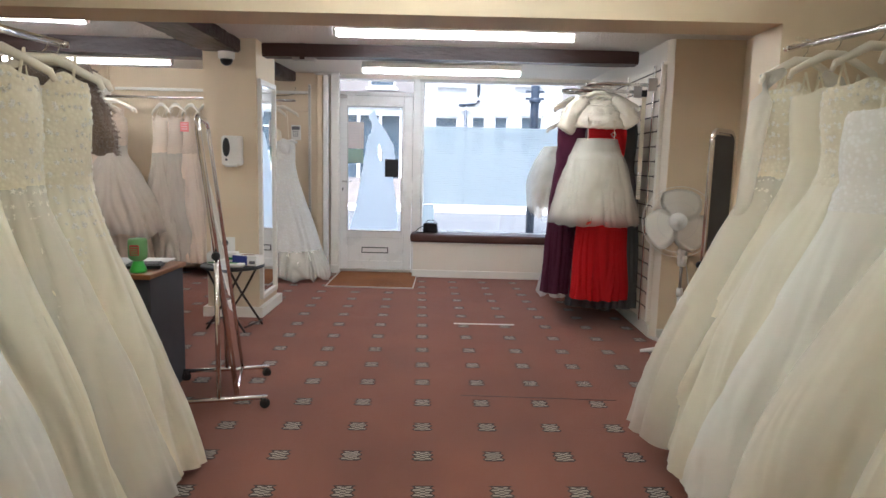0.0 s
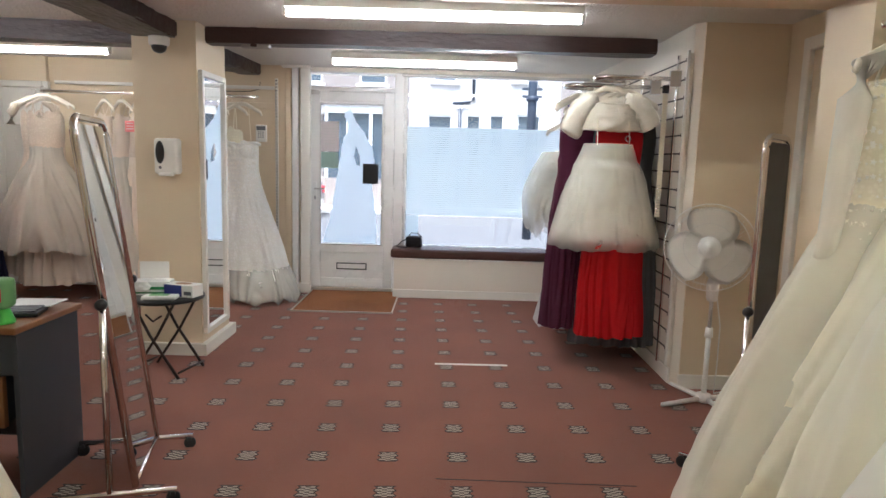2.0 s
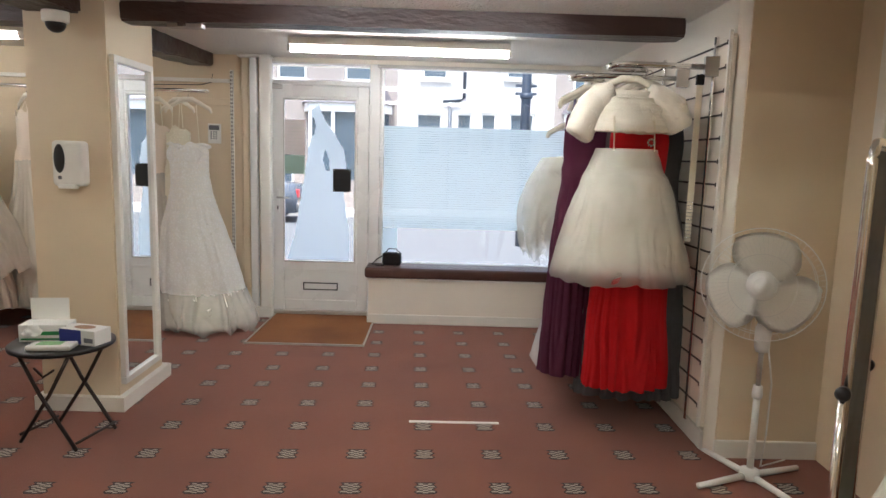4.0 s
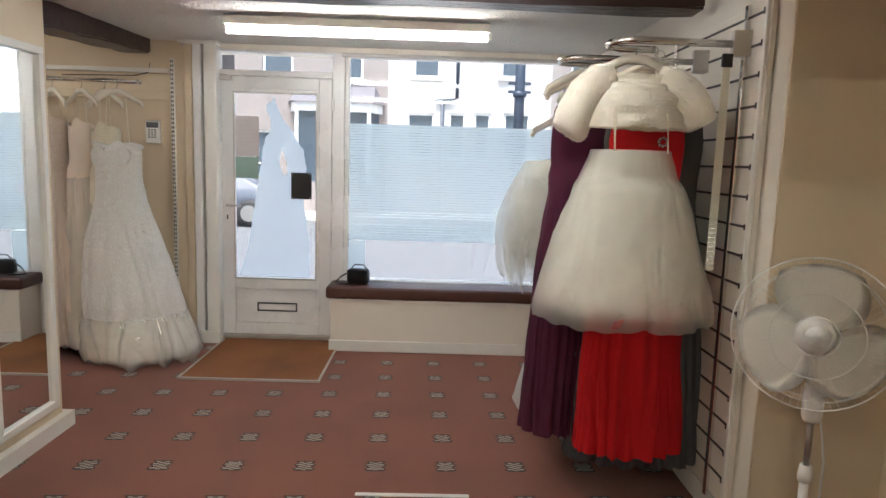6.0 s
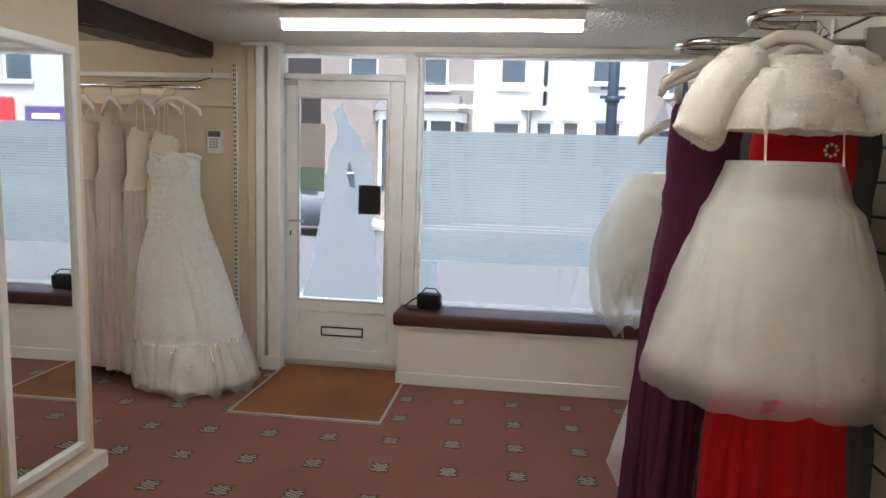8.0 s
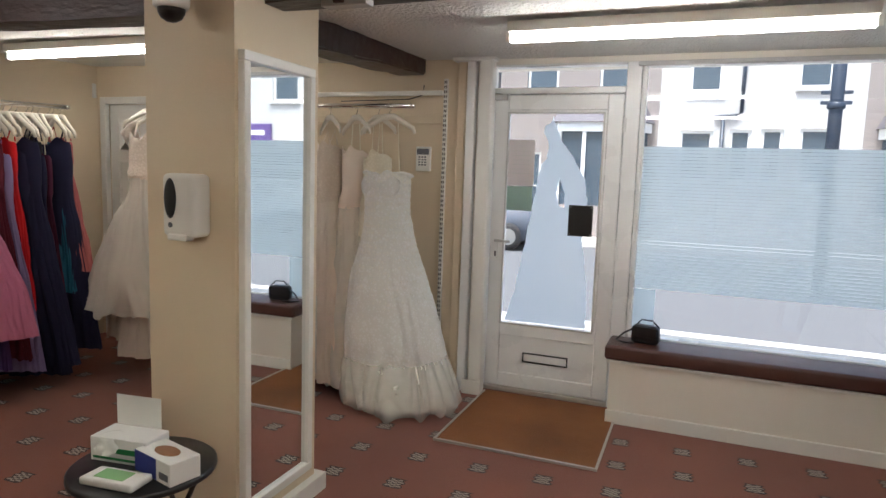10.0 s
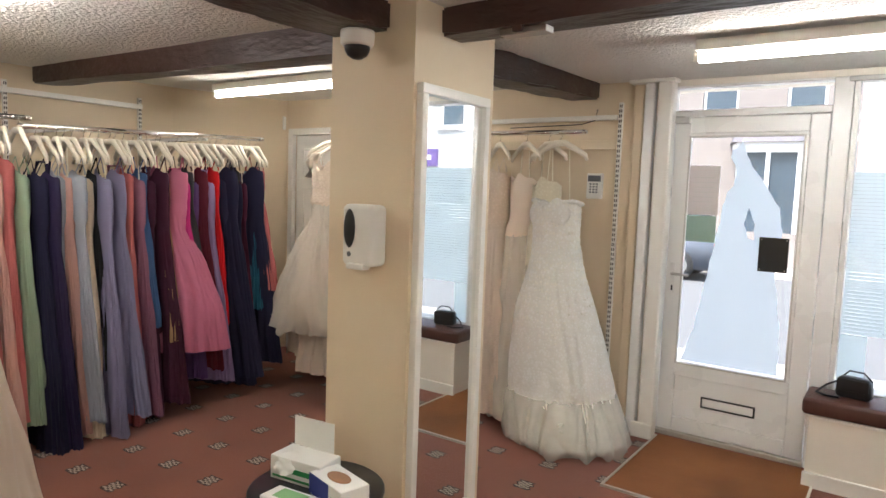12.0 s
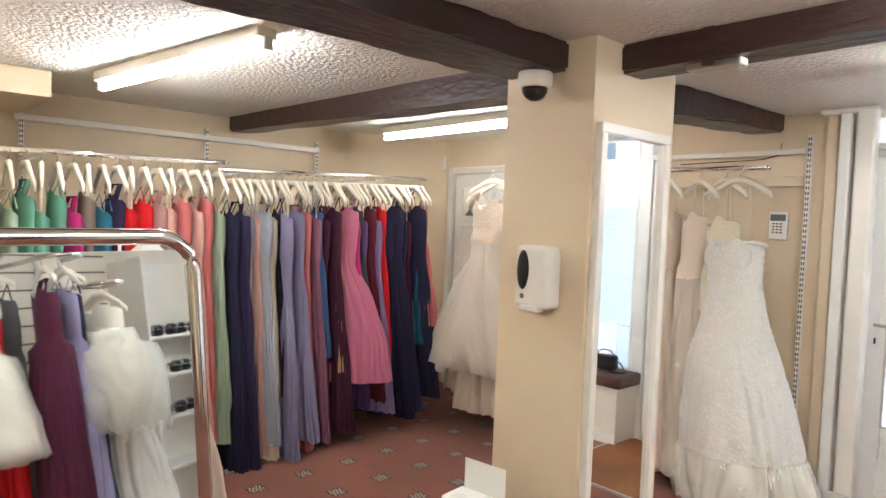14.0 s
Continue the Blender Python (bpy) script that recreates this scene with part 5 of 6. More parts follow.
# ---- folding table with boxes ----
tb = thing("folding_table", "small round dark folding table by the pillar", "table", (-1.44, 4.88, floor_z(4.88)), -12)
part("tabletop", lathe([(0.225, 0.480), (0.236, 0.486), (0.236, 0.500), (0.228, 0.506)], 36), M_BLACK, tb, "dark round top", True)
for s in (-1, 1):
    part("leg", tube([(-0.16, s * 0.12, 0.012), (0.02, s * 0.12, 0.27), (0.14, s * 0.12, 0.478)], 0.009, 8), M_DARKSTEEL, tb, "", True)
    part("leg", tube([(0.17, s * 0.135, 0.012), (-0.02, s * 0.135, 0.27), (-0.14, s * 0.135, 0.478)], 0.009, 8), M_DARKSTEEL, tb, "", True)
part("foot_bar", tube([(-0.16, -0.12, 0.05), (-0.16, 0.12, 0.05)], 0.007, 8), M_DARKSTEEL, tb, "", True)
part("foot_bar", tube([(0.17, -0.135, 0.05), (0.17, 0.135, 0.05)], 0.007, 8), M_DARKSTEEL, tb, "", True)
part("brace", tube([(-0.05, -0.13, 0.40), (0.0, -0.13, 0.36), (0.06, -0.13, 0.40)], 0.006, 8), M_DARKSTEEL, tb, "", True)


def carton(at, turn, sx, sy, sz, label, prints, flap=0.0, oval=False):
    t = thing("glove_box", label, "box", at, turn)
    part("carton", box(-sx / 2, sx / 2, -sy / 2, sy / 2, 0, sz, 0.003), M_PAPER, t)
    for m, x0, x1, z0, z1 in prints:
        part("print_block", box(-sx / 2 + x0 * sx, -sx / 2 + x1 * sx, -sy / 2 - 0.0015, -sy / 2 - 0.0005, z0 * sz, z1 * sz), m, t)
    if flap:
        part("open_flap", box(-sx / 2 + 0.01, sx / 2 - 0.03, sy / 2 - 0.002, sy / 2, sz, sz + flap, 0.0008), M_PAPER, t, "open cardboard flap")
    if oval:
        part("oval_opening", lathe([(0.02, 0.0), (0.04, 0.001), (0.036, 0.002)], 24), M_WOOD, t, "oval opening").matrix_local = pose(0, 0, sz, 0, 0, 0) @ Matrix.Diagonal((1.4, 0.8, 1, 1))
    return t


carton((-1.52, 4.90, 0.497), 8, 0.22, 0.12, 0.085, "open white cardboard glove box with green print", [(M_GREENPRINT, 0.05, 0.95, 0.12, 0.22), (M_GREENPRINT, 0.45, 0.9, 0.4, 0.62)], 0.11)
carton((-1.315, 4.86, 0.497), -14, 0.20, 0.11, 0.075, "blue and white cardboard glove box", [(M_BLUEPRINT, 0.0, 0.62, 0.05, 0.98), (M_GREYPRINT, 0.7, 0.95, 0.2, 0.5)], 0.0, True)
bm = loft("column", 0.05, 0.055, 0.05, 0.0, 1.0, 7, 0.006, 2.2, 6, 24, 0.01)
ts = thing("tissue", "crumpled white tissue on a box", "tissue", (-1.56, 4.86, 0.583), 20)
part("sheet", bm, M_PAPER, ts, "", True)
pk = thing("wipes_packet", "crumpled pale green packet of wipes", "packet", (-1.41, 4.74, 0.497), 6)
bm = box(-0.10, 0.10, -0.05, 0.05, 0, 0.024, 0.009, segs=3)
for v in bm.verts:
    v.co.z += 0.006 * noise.noise((v.co.x * 30, v.co.y * 30, 1.0)) * (v.co.z > 0.012)
part("wrapper", bm, M_PAPER, pk, "", True)
part("label", box(-0.06, 0.05, -0.03, 0.03, 0.0245, 0.027, 0.001), M_GREENLABEL, pk)

# ---- desk ----
dk = thing("desk", "charcoal desk with cherry wood top and drawer", "desk", (-1.378, 3.366, floor_z(3.37)), 0)
part("desktop", box(-1.15, 0.012, -0.025, 0.455, 0.700, 0.728, 0.006), M_WOOD, dk, "cherry wood laminate top")
part("end_panel", box(-0.022, 0.0, 0.0, 0.43, 0.0, 0.699, 0.002), M_DESKGREY, dk)
part("end_panel", box(-1.13, -1.108, 0.0, 0.43, 0.0, 0.699, 0.002), M_DESKGREY, dk)
part("modesty_panel", box(-1.108, -0.022, 0.39, 0.41, 0.10, 0.699), M_DESKGREY, dk)
part("apron", box(-1.108, -0.022, 0.02, 0.04, 0.52, 0.699, 0.002), M_DESKGREY, dk)
dr = part("drawer", box(-0.60, -0.10, 0.06, 0.38, 0.30, 0.50, 0.004), M_DESKGREY, dk)
part("drawer_front", box(-0.605, -0.09, 0.03, 0.059, 0.29, 0.505, 0.004), M_WOOD, dr, "cherry wood drawer front")
part("drawer_handle", tube([(-0.12, 0.03, 0.42), (-0.12, 0.005, 0.42), (-0.20, 0.005, 0.42), (-0.20, 0.03, 0.42)], 0.005, 8), M_STEEL, dr, "steel drawer handle", True)
gp = thing("sweet_tub", "bright green upside-down plastic tub on a stand", "tub", (-1.462, 3.420, 0.681))
part("stand", lathe([(0.042, 0.0), (0.043, 0.012), (0.030, 0.045), (0.024, 0.062)], 24), M_GREEN, gp, "", True)
tubp = part("tub", lathe([(0.024, 0.060), (0.046, 0.075), (0.049, 0.10), (0.049, 0.165), (0.046, 0.178), (0.040, 0.182)], 26), M_GREENLABEL, gp, "", True)
part("red_lettering", box(-0.020, 0.030, -0.0515, -0.046, 0.095, 0.150, 0.003), M_REDPRINT, tubp, "red printed label")
for k in range(4):
    part("print_bar", box(-0.015, 0.025, -0.0528, -0.0518, 0.100 + 0.012 * k, 0.106 + 0.012 * k), M_GREENLABEL, tubp)
kb = thing("keyboard", "black computer keyboard on the desk", "keyboard", (-1.500, 3.560, 0.681), 14)
part("case", box(-0.16, 0.10, -0.07, 0.07, 0.001, 0.020, 0.005), M_BLACK, kb)
for i in range(4):
    part("key_row", box(-0.15, 0.09, -0.058 + 0.031 * i, -0.034 + 0.031 * i, 0.021, 0.027, 0.003), M_GREYPRINT, kb)
for i, (x, y, r) in enumerate(((-1.42, 3.28, 8), (-1.38, 3.33, -12), (-1.52, 3.24, 20), (-1.30, 3.36, 4))):
    pp = thing("paper", "loose white papers lying on the desk", "paper", (x - 0.21, y + 0.34, 0.682 + 0.006 * i), r, "papers on the desk")
    part("sheet", box(-0.105, 0.105, -0.148 / 2, 0.148 / 2, 0, 0.005, 0.001), M_PAPER, pp)
rb = thing("ring_binder", "open ring binder with chrome rings on the desk", "binder", (-1.690, 3.540, 0.707), 10)
part("cover", box(-0.12, 0.12, -0.10, 0.10, 0.0, 0.014, 0.004), M_GREYPLASTIC, rb)
for x in (-0.04, 0.04):
    part("ring", tube(arc(0, 0.014, 0.025, 0, 180, 10), 0.003, 6), M_CHROME, rb, "", True).matrix_local = pose(x, 0, 0, 0, 0, 90)

# ---- pedestal fan ----
M_BLADE = fabric("milky_fan_plastic", (0.93, 0.91, 0.84), 0.35, glow=0.28, sheen=0.0)
fan = thing("pedestal_fan", "white pedestal fan with wire guard and crossed feet", "fan", (1.893, 4.63, floor_z(4.63)), 0)
part("hub_cap", lathe([(0.030, 0.0), (0.045, 0.012), (0.042, 0.05), (0.020, 0.06)], 20), M_FANWHITE, fan, "", True)
for a in (20, 110, 200, 290):
    ca, sa = math.cos(radians(a)), math.sin(radians(a))
    part("foot", tube([(0.03 * ca, 0.03 * sa, 0.022), (0.30 * ca, 0.30 * sa, 0.014)], [0.017, 0.013], 8), M_FANWHITE, fan, "", True)
part("lower_pole", tube([(0, 0, 0.03), (0, 0, 0.42)], 0.0155, 12), M_FANWHITE, fan, "", True)
part("height_collar", lathe([(0.022, 0.40), (0.024, 0.42), (0.020, 0.46)], 16), M_FANWHITE, fan, "", True)
part("upper_pole", tube([(0, 0, 0.44), (0, 0, 0.64)], 0.011, 12), M_STEEL, fan, "bare steel upper pole", True)
part("control_box", lathe([(0.026, 0.62), (0.033, 0.64), (0.036, 0.72), (0.028, 0.75)], 18), M_FANWHITE, fan, "", True)
TURN = pose(-0.075, -0.09, 0.948, 84, 0, -25) @ Matrix.Scale(1.12, 4)
part("motor", lathe([(0.045, -0.16), (0.07, -0.13), (0.075, -0.04), (0.05, -0.03)], 22), M_FANWHITE, fan, "", True).matrix_local = TURN
part("neck", tube([(0, 0, 0.73), (-0.01, 0.0, 0.80), (-0.05, 0.02, 0.90)], 0.022, 10), M_FANWHITE, fan, "", True)
for k in range(3):
    bl = bmesh.new()
    ring = []
    for i in range(11):
        f = i / 10
        reach = 0.04 + 0.165 * f
        half = radians(26 + 36 * math.sin(math.pi * (0.25 + 0.7 * f)))
        row = []
        for j in range(7):
            g = -1 + j / 3
            a = radians(120 * k + 75) + half * g + 0.25 * f
            row.append(bl.verts.new((reach * math.cos(a), reach * math.sin(a), 0.018 * g + 0.012)))
        ring.append(row)
    for p, q in zip(ring, ring[1:]):
        for j in range(6):
            bl.faces.new((p[j], p[j + 1], q[j + 1], q[j]))
    bmesh.ops.solidify(bl, geom=bl.faces[:], thickness=0.003)
    part("blade", bl, M_BLADE, fan, "broad white blade", True).matrix_local = TURN
part("nose", lathe([(0.052, -0.01), (0.055, 0.03), (0.035, 0.052), (0.005, 0.056)], 24), M_FANWHITE, fan, "", True).matrix_local = TURN
bm = bmesh.new()
N = 64
for k in range(N):
    a = 6.28319 * k / N
    tube([(r * math.cos(a + tw), r * math.sin(a + tw), z) for r, tw, z in ((0.055, 0.0, 0.062), (0.12, 0.10, 0.058), (0.19, 0.16, 0.035), (0.218, 0.18, 0.0), (0.19, 0.16, -0.04), (0.07, 0.0, -0.055))], 0.00055, 3, bm)
for r, z in ((0.221, 0.0), (0.19, 0.036), (0.12, 0.059), (0.057, 0.063), (0.19, -0.041)):
    tube([(r * math.cos(6.28319 * i / 40), r * math.sin(6.28319 * i / 40), z) for i in range(40)], 0.0025 if r > 0.2 else 0.0015, 5, bm, True)
tagged(part("guard", bm, M_FANWHITE, fan, "fine wire guard"), kind="stuff").matrix_local = TURN
part("badge", lathe([(0.03, 0.062), (0.03, 0.067)], 20), M_FANWHITE, fan, "", True).matrix_local = TURN
fc = thing("fan_cable", "thin white cable hanging down behind the fan", "cable")
part("wire", tube([(1.91, 4.63, 0.70), (1.96, 4.64, 0.45), (1.97, 4.66, 0.20), (1.99, 4.72, 0.006), (2.15, 4.80, 0.005)], 0.004, 6), M_FANWHITE, fc, "", True)

# ---- small things ----
bag = thing("handbag", "small black leather handbag with strap on the cushion", "handbag", (0.0, 7.44, 0.496), -10)
bm = box(-0.085, 0.085, -0.045, 0.045, 0, 0.115, 0.025, segs=4)
for v in bm.verts:
    v.co.x *= 1.0 - 0.9 * max(0, v.co.z - 0.05)
part("body", bm, M_BLACK, bag, "", True)
part("flap", box(-0.075, 0.075, -0.052, -0.044, 0.045, 0.108, 0.003), M_BLACK, bag)
part("strap", tube([(-0.08, 0, 0.08), (-0.13, -0.02, 0.05), (-0.17, -0.05, 0.006), (-0.11, -0.09, 0.006), (-0.05, -0.08, 0.008)], 0.006, 6), M_BLACK, bag, "", True)
part("handle", tube([(-0.06, 0, 0.11), (-0.03, 0.0, 0.145), (0.04, 0, 0.145), (0.08, 0, 0.105)], 0.005, 6), M_BLACK, bag, "", True)
stick = thing("metal_strip", "straight pale metal strip lying on the carpet", "strip", (0.515, 5.172, floor_z(5.172)), 0.6)
part("strip", box(-0.248, 0.248, -0.012, 0.012, 0.0, 0.006, 0.002), M_GLOSS, stick)
crack = thing("carpet_seam", "thin frayed seam across the carpet", "seam", (0.75, 3.62, floor_z(3.62) + 0.001), -1, kind="structure")
part("seam", box(-0.45, 0.45, -0.0025, 0.0025, 0.0, 0.002), M_DARKSTEEL, crack)
cor = thing("wall_sensor", "small white sensor box above the panelled door", "sensor", (-4.60, 7.43, 2.10))
part("body", box(-0.03, 0.03, -0.03, 0.0, -0.06, 0.06, 0.006), M_WHITEPLASTIC, cor)
part("wire", tube([(0.0, -0.01, -0.06), (0.01, -0.012, -0.25)], 0.004, 6), M_GLOSS, cor)

# ---- street ----
M_RENDER = mat("white_render", (0.46, 0.45, 0.43), 0.85, vary=0.08, scale=1.5, bump=0.3, bump_scale=40)
M_PEBBLE = mat("brown_pebbledash", (0.25, 0.215, 0.195), 0.9, vary=0.2, scale=3, bump=0.8, bump_scale=60)
M_SLATE = mat("slate_roof", (0.12, 0.11, 0.12), 0.6, vary=0.3, scale=5, bump=0.5, bump_scale=20)
M_ASPHALT = mat("asphalt", (0.11, 0.11, 0.112), 0.9, vary=0.2, scale=4, bump=0.4, bump_scale=120)
M_PAVING = mat("pavement_slabs", (0.58, 0.54, 0.50), 0.85, vary=0.15, scale=6, bump=0.3, bump_scale=50)
M_PANE = mat("dark_window_pane", (0.06, 0.08, 0.10), 0.08, vary=0.3, scale=1.5)
M_HEDGE = mat("hedge_leaves", (0.05, 0.10, 0.035), 0.8, vary=0.4, scale=30)
M_POST = mat("dark_painted_post", (0.03, 0.04, 0.06), 0.4, vary=0.2)
M_CARSILVER = mat("silver_car_paint", (0.36, 0.37, 0.39), 0.25, vary=0.05)
M_CARGREY = mat("grey_car_paint", (0.10, 0.11, 0.13), 0.2, vary=0.05)
M_FASCIA = mat("red_shop_fascia", (0.60, 0.03, 0.04), 0.4, vary=0.06)
M_FASCIA2 = mat("purple_shop_sign", (0.10, 0.06, 0.20), 0.4, vary=0.06)
structure("ground", box(-60, 60, 7.9, 90, -0.30, -0.22), M_ASPHALT, "grey asphalt street", "road")
structure("pavement_near", box(-30, 30, 7.87, 10.6, -0.219, -0.10, 0.01), M_PAVING, "pale paved pavement outside the shop", "pavement")
structure("pavement_far", box(-30, 40, 19.6, 22.0, -0.219, -0.10, 0.01), M_PAVING, "pale paved pavement across the street", "pavement")


def house(x0, x1, y, eaves, wall, label, openings, bay=None, roof=True, depth=7.0):
    """A terrace house; openings: (x0, x1, z0, z1) with a sash window in each."""
    t = thing("terrace_house", label, "house", (0, 0, 0), 0, "terrace across the street")
    xs = sorted({x0, x1, *[o[0] for o in openings], *[o[1] for o in openings]})
    zs = sorted({-0.2, eaves, *[o[2] for o in openings], *[o[3] for o in openings]})
    bm = bmesh.new()
    for a, b in zip(xs, xs[1:]):
        for c, d in zip(zs, zs[1:]):
            if not any(o[0] <= a and b <= o[1] and o[2] <= c and d <= o[3] for o in openings):
                box(a, b, y, y + 0.25, c, d, bm=bm)
    bmesh.ops.remove_doubles(bm, verts=bm.verts, dist=0.001)
    part("wall", bm, wall, t)
    part("rear", box(x0, x1, y + 0.26, y + depth, -0.2, eaves), wall, t)
    for o in openings:
        wdw = part("window", frame_bars(o[0], o[1], y + 0.08, y + 0.16, o[2], o[3], 0.07, bevel=0.0), M_UPVC, t)
        part("pane", box(o[0] + 0.07, o[1] - 0.07, y + 0.11, y + 0.13, o[2] + 0.07, o[3] - 0.07), M_PANE, wdw)
        part("glazing_bar", box(o[0] + 0.07, o[1] - 0.07, y + 0.09, y + 0.15, (o[2] + o[3]) / 2 + 0.15, (o[2] + o[3]) / 2 + 0.2), M_UPVC, wdw)
        part("sill", box(o[0] - 0.08, o[1] + 0.08, y - 0.08, y + 0.05, o[2] - 0.09, o[2]), wall if wall != M_PEBBLE else M_UPVC, wdw)
    if roof:
        bm = bmesh.new()
        v = [bm.verts.new(p) for p in ((x0, y - 0.25, eaves), (x1, y - 0.25, eaves), (x1, y + depth / 2, eaves + 2.6), (x0, y + depth / 2, eaves + 2.6), (x0, y + depth, eaves), (x1, y + depth, eaves))]
        for f in ((0, 1, 2, 3), (3, 2, 5, 4), (0, 3, 4), (1, 5, 2), (0, 4, 5, 1)):
            bm.faces.new([v[i] for i in f])
        part("roof", bm, M_SLATE, t)
        part("gutter", tube([(x0, y - 0.25, eaves - 0.03), (x1, y - 0.25, eaves - 0.03)], 0.06, 8), M_UPVC, t)
    if bay:
        b0, b1, bz = bay
        by = part("bay_window", prism([(b0 + 0.3, y - 0.7), (b1 - 0.3, y - 0.7), (b1, y), (b0, y)], -0.2, 0.75), wall, t)
        part("bay_pane", prism([(b0 + 0.36, y - 0.64), (b1 - 0.36, y - 0.64), (b1 - 0.08, y), (b0 + 0.08, y)], 0.75, bz - 0.35), M_PANE, by)
        for x in (b0 + 0.3, (b0 + b1) / 2 - 0.35, (b0 + b1) / 2 + 0.35, b1 - 0.3):
            part("bay_post", box(x - 0.05, x + 0.05, y - 0.72, y - 0.62, 0.75, bz - 0.35), M_UPVC, by)
        part("bay_head", prism([(b0 + 0.25, y - 0.76), (b1 - 0.25, y - 0.76), (b1 + 0.02, y), (b0 - 0.02, y)], bz - 0.35, bz - 0.1), M_UPVC, by)
        bm = bmesh.new()
        v = [bm.verts.new(p) for p in ((b0 + 0.15, y - 0.88, bz - 0.1), (b1 - 0.15, y - 0.88, bz - 0.1), (b1 + 0.1, y, bz - 0.1), (b0 - 0.1, y, bz - 0.1), (b0 + 0.2, y, bz + 0.45), (b1 - 0.2, y, bz + 0.45))]
        for f in ((0, 1, 5, 4), (0, 4, 3), (1, 2, 5), (2, 3, 4, 5), (0, 3, 2, 1)):
            bm.faces.new([v[i] for i in f])
        part("bay_roof", bm, M_SLATE, by)
    return t


house(-5.4, -0.92, 22.0, 5.7, M_PEBBLE, "brown pebbledash terrace house with bay window", [(-2.55, -1.66, 3.72, 5.05), (-4.6, -3.7, 3.72, 5.05), (-4.9, -4.1, -0.1, 2.2)], (-3.75, -1.1, 3.1))
white = house(-0.92, 3.87, 22.0, 5.7, M_RENDER, "white rendered terrace house with small lower windows", [(-0.20, 0.60, 3.85, 5.1), (2.36, 3.12, 3.92, 5.15), (-0.36, 0.46, 1.5, 2.84), (0.87, 1.38, 1.5, 2.87), (1.62, 2.13, 1.5, 2.89), (2.50, 3.29, 1.5, 2.91)])
part("downpipe", tube([(1.10, 21.93, 5.6), (1.10, 21.93, 3.30), (0.98, 21.93, 3.22), (0.45, 21.93, 3.18)], 0.05, 8), M_POST, white, "dark downpipe", True)
part("downpipe", tube([(0.68, 21.93, 3.17), (0.68, 21.93, -0.1)], 0.05, 8), M_POST, white, "dark downpipe", True)
house(3.87, 8.6, 22.0, 5.7, M_PEBBLE, "brown pebbledash terrace house with white windows", [(4.42, 5.25, 3.62, 5.0), (6.6, 7.5, 3.62, 5.0)], (4.2, 6.9, 3.0))
house(8.6, 14.5, 22.0, 6.6, M_RENDER, "white rendered building with arched shop windows", [(9.4, 10.4, 3.7, 5.3), (11.6, 12.6, 3.7, 5.3), (9.2, 13.8, 0.6, 2.1)])
sgn = thing("shop_sign", "red shop fascia on a white building", "sign", (13.1, 21.97, 2.75))
part("board", box(-0.9, 0.9, -0.09, 0.0, -0.35, 0.45, 0.01), M_FASCIA, sgn)
sg2 = thing("shop_sign", "purple shop sign on a white building", "sign", (11.1, 21.97, 2.65))
part("board", box(-0.7, 0.7, -0.09, 0.0, -0.3, 0.3, 0.01), M_FASCIA2, sg2)
part("plain_bar", box(-0.45, 0.45, -0.10, -0.09, -0.08, 0.08), M_PAPER, sg2)
house(-11.5, -7.2, 22.5, 5.3, M_PEBBLE, "brown terrace house with dark roof", [(-8.6, -7.7, 3.4, 4.7), (-10.6, -9.6, 3.4, 4.7), (-8.8, -7.6, 0.6, 2.1)])
house(14.5, 21.0, 22.0, 5.8, M_PEBBLE, "brown terrace house further along", [(15.4, 16.3, 3.7, 5.0), (18.4, 19.4, 3.7, 5.0), (15.2, 17.0, 0.7, 2.2)])
lp = thing("lamp_post", "dark painted steel lamp post on the pavement", "lamp post", (2.03, 14.5, -0.219))
part("post", tube([(0, 0, 0), (0, 0, 6.0)], 0.092, 14), M_POST, lp, "", True)
part("collar", lathe([(0.11, 2.85), (0.125, 2.87), (0.125, 2.93), (0.11, 2.95)], 14), M_POST, lp, "", True)
part("bracket", box(-0.21, 0.20, -0.03, 0.03, 3.07, 3.12, 0.005), M_POST, lp)
part("bracket", box(-0.21, 0.20, -0.03, 0.03, 2.92, 2.97, 0.005), M_POST, lp)


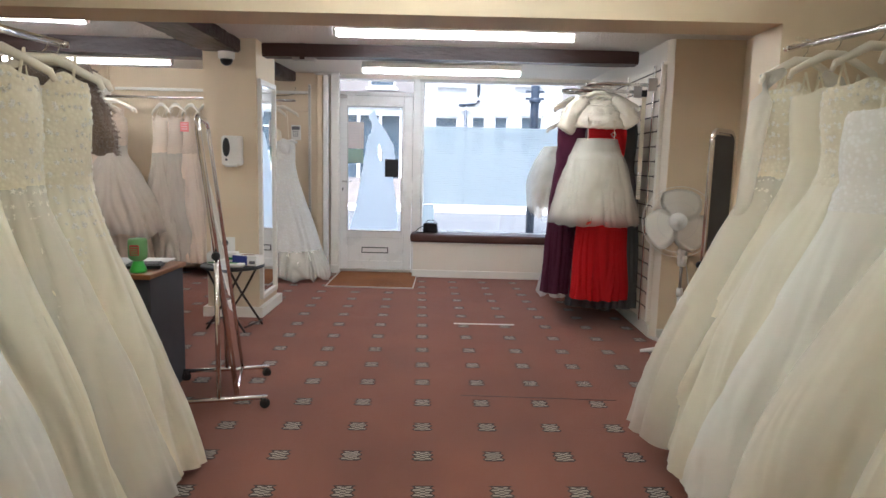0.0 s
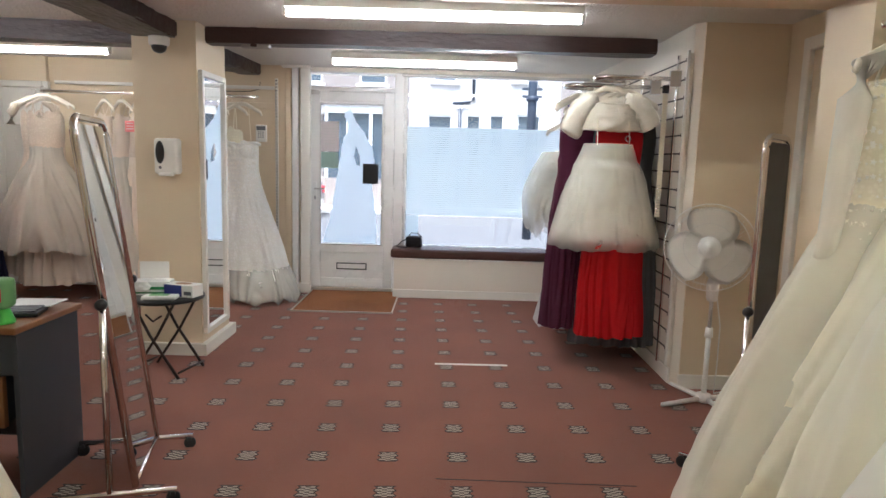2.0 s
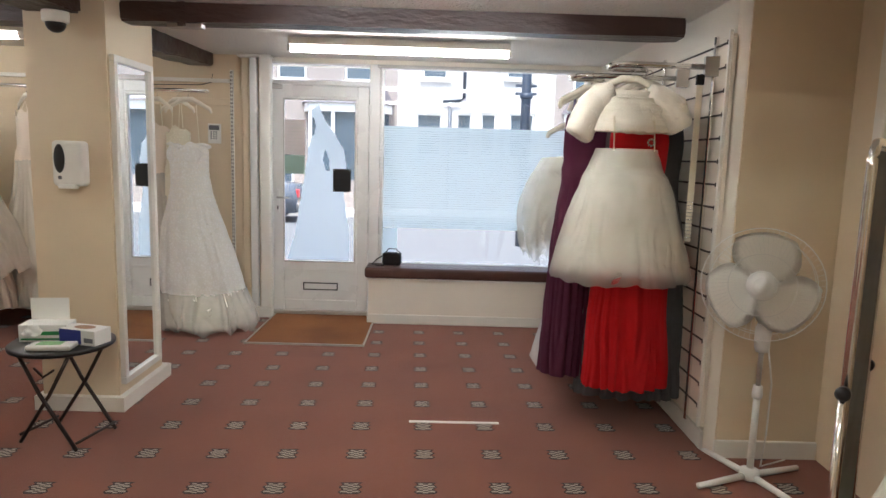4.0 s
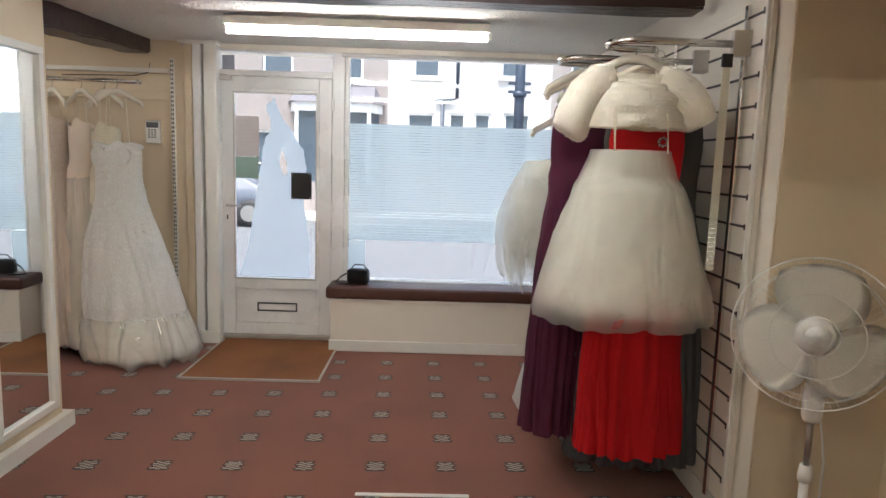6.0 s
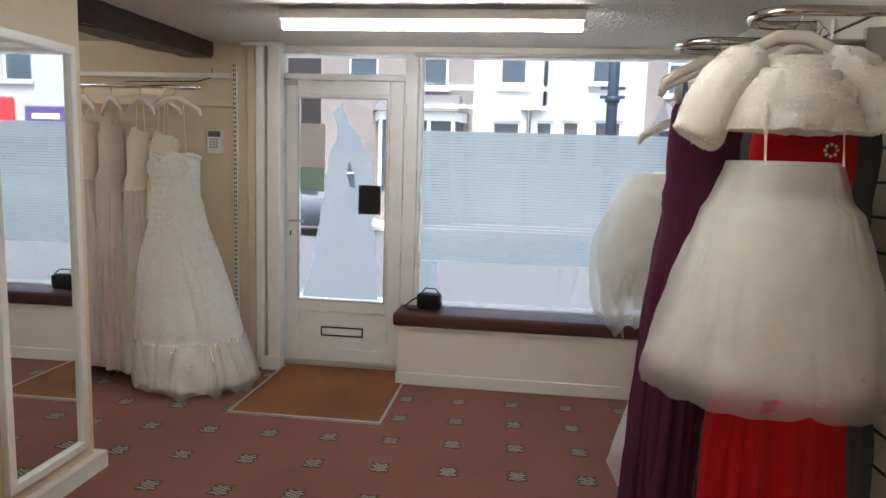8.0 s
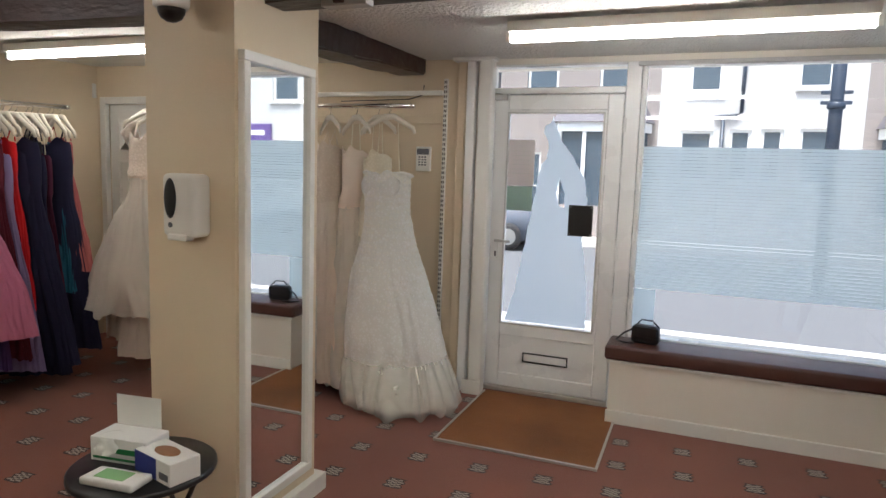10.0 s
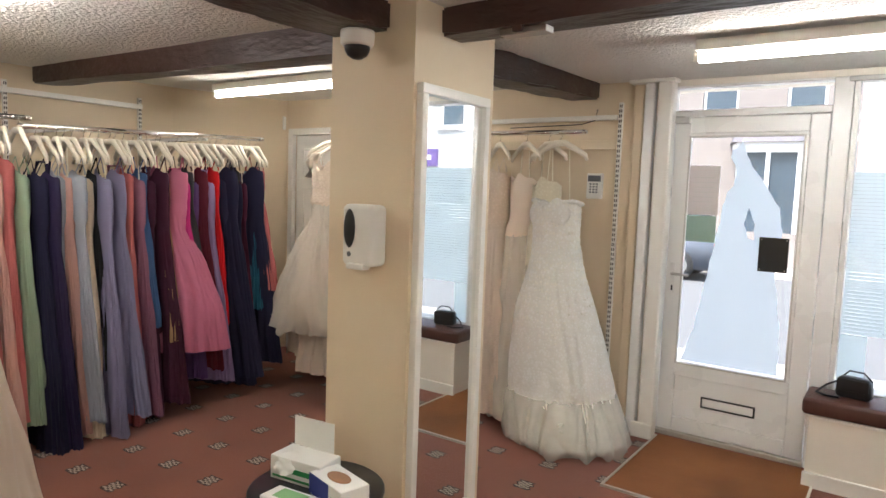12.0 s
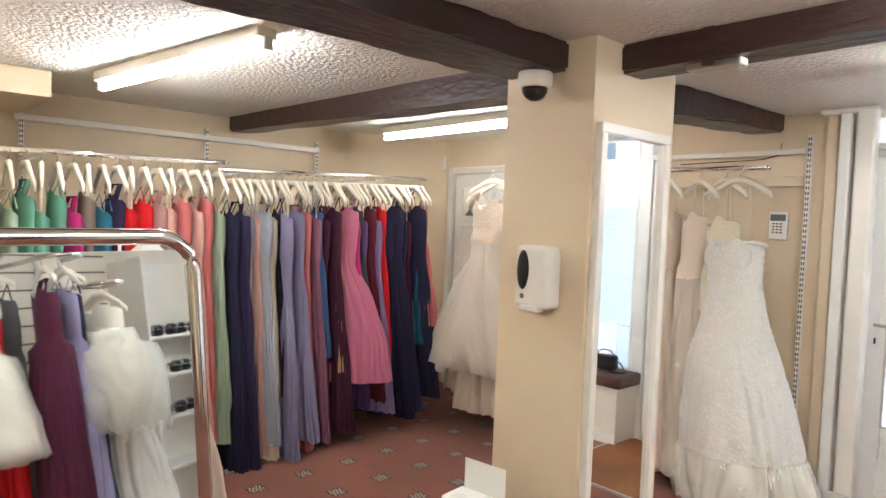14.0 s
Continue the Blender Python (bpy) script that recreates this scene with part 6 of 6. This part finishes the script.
def car(at, turn, paint, label):
    t = thing("parked_car", label, "car", at, turn, "parked cars")
    prof = [(-2.0, 0.25), (-2.05, 0.55), (-1.95, 0.80), (-1.15, 0.92), (-0.55, 1.38), (0.75, 1.42), (1.45, 0.98), (1.95, 0.92), (2.02, 0.6), (1.98, 0.25)]
    bm = bmesh.new()
    sides = []
    for y, k in ((-0.82, 0.86), (-0.74, 1.0), (0.74, 1.0), (0.82, 0.86)):
        sides.append([bm.verts.new((x, y * (1 if z < 0.95 else 0.82), 0.25 + (z - 0.25) * (k if z < 0.95 else 0.93 + 0.07 * (k == 1)))) for x, z in prof])
    for a, b in zip(sides, sides[1:]):
        for i in range(len(prof)):
            j = (i + 1) % len(prof)
            bm.faces.new((a[i], a[j], b[j], b[i]))
    bm.faces.new(sides[0]), bm.faces.new(sides[-1])
    body = part("body", bm, paint, t, "", True)
    for s in (-1, 1):
        part("side_window", prism([(-0.85, s * 0.695), (0.95, s * 0.695), (0.95, s * 0.705), (-0.85, s * 0.705)], 0.98, 1.30), M_PANE, body)
        for x in (-1.3, 1.3):
            wh = part("wheel", lathe([(0.20, -0.09), (0.31, -0.08), (0.32, 0.0), (0.31, 0.08), (0.20, 0.09)], 22), M_RUBBER, t, "", True)
            wh.matrix_local = pose(x, s * 0.74, 0.32, 90, 0, 0)
            part("rim", lathe([(0.19, -0.092), (0.19, 0.092)], 18), M_STEEL, wh)
        part("headlight", box(-2.06, -1.98, s * 0.55 - 0.12, s * 0.55 + 0.12, 0.58, 0.72, 0.02), M_PAPER, body)
        part("tail_light", box(1.95, 2.04, s * 0.60 - 0.10, s * 0.60 + 0.10, 0.62, 0.82, 0.02), M_FASCIA, body)
    return t


car((-5.1, 18.4, -0.219), 2, M_CARGREY, "grey parked hatchback across the street")
car((8.2, 18.4, -0.219), 181, M_CARSILVER, "silver parked hatchback across the street")
# paving joints outside the window
tagged(part("paving_joints", (lambda b: ([box(-2 + 0.4 * i, -1.99 + 0.4 * i, 7.9, 10.55, -0.1005, -0.098, bm=b) for i in range(16)], [box(-2, 4.4, 8.1 + 0.4 * i, 8.11 + 0.4 * i, -0.1005, -0.0981, bm=b) for i in range(6)], b)[-1])(bmesh.new()), M_ASPHALT), "dark sand joints between paving slabs", "joints", kind="structure")
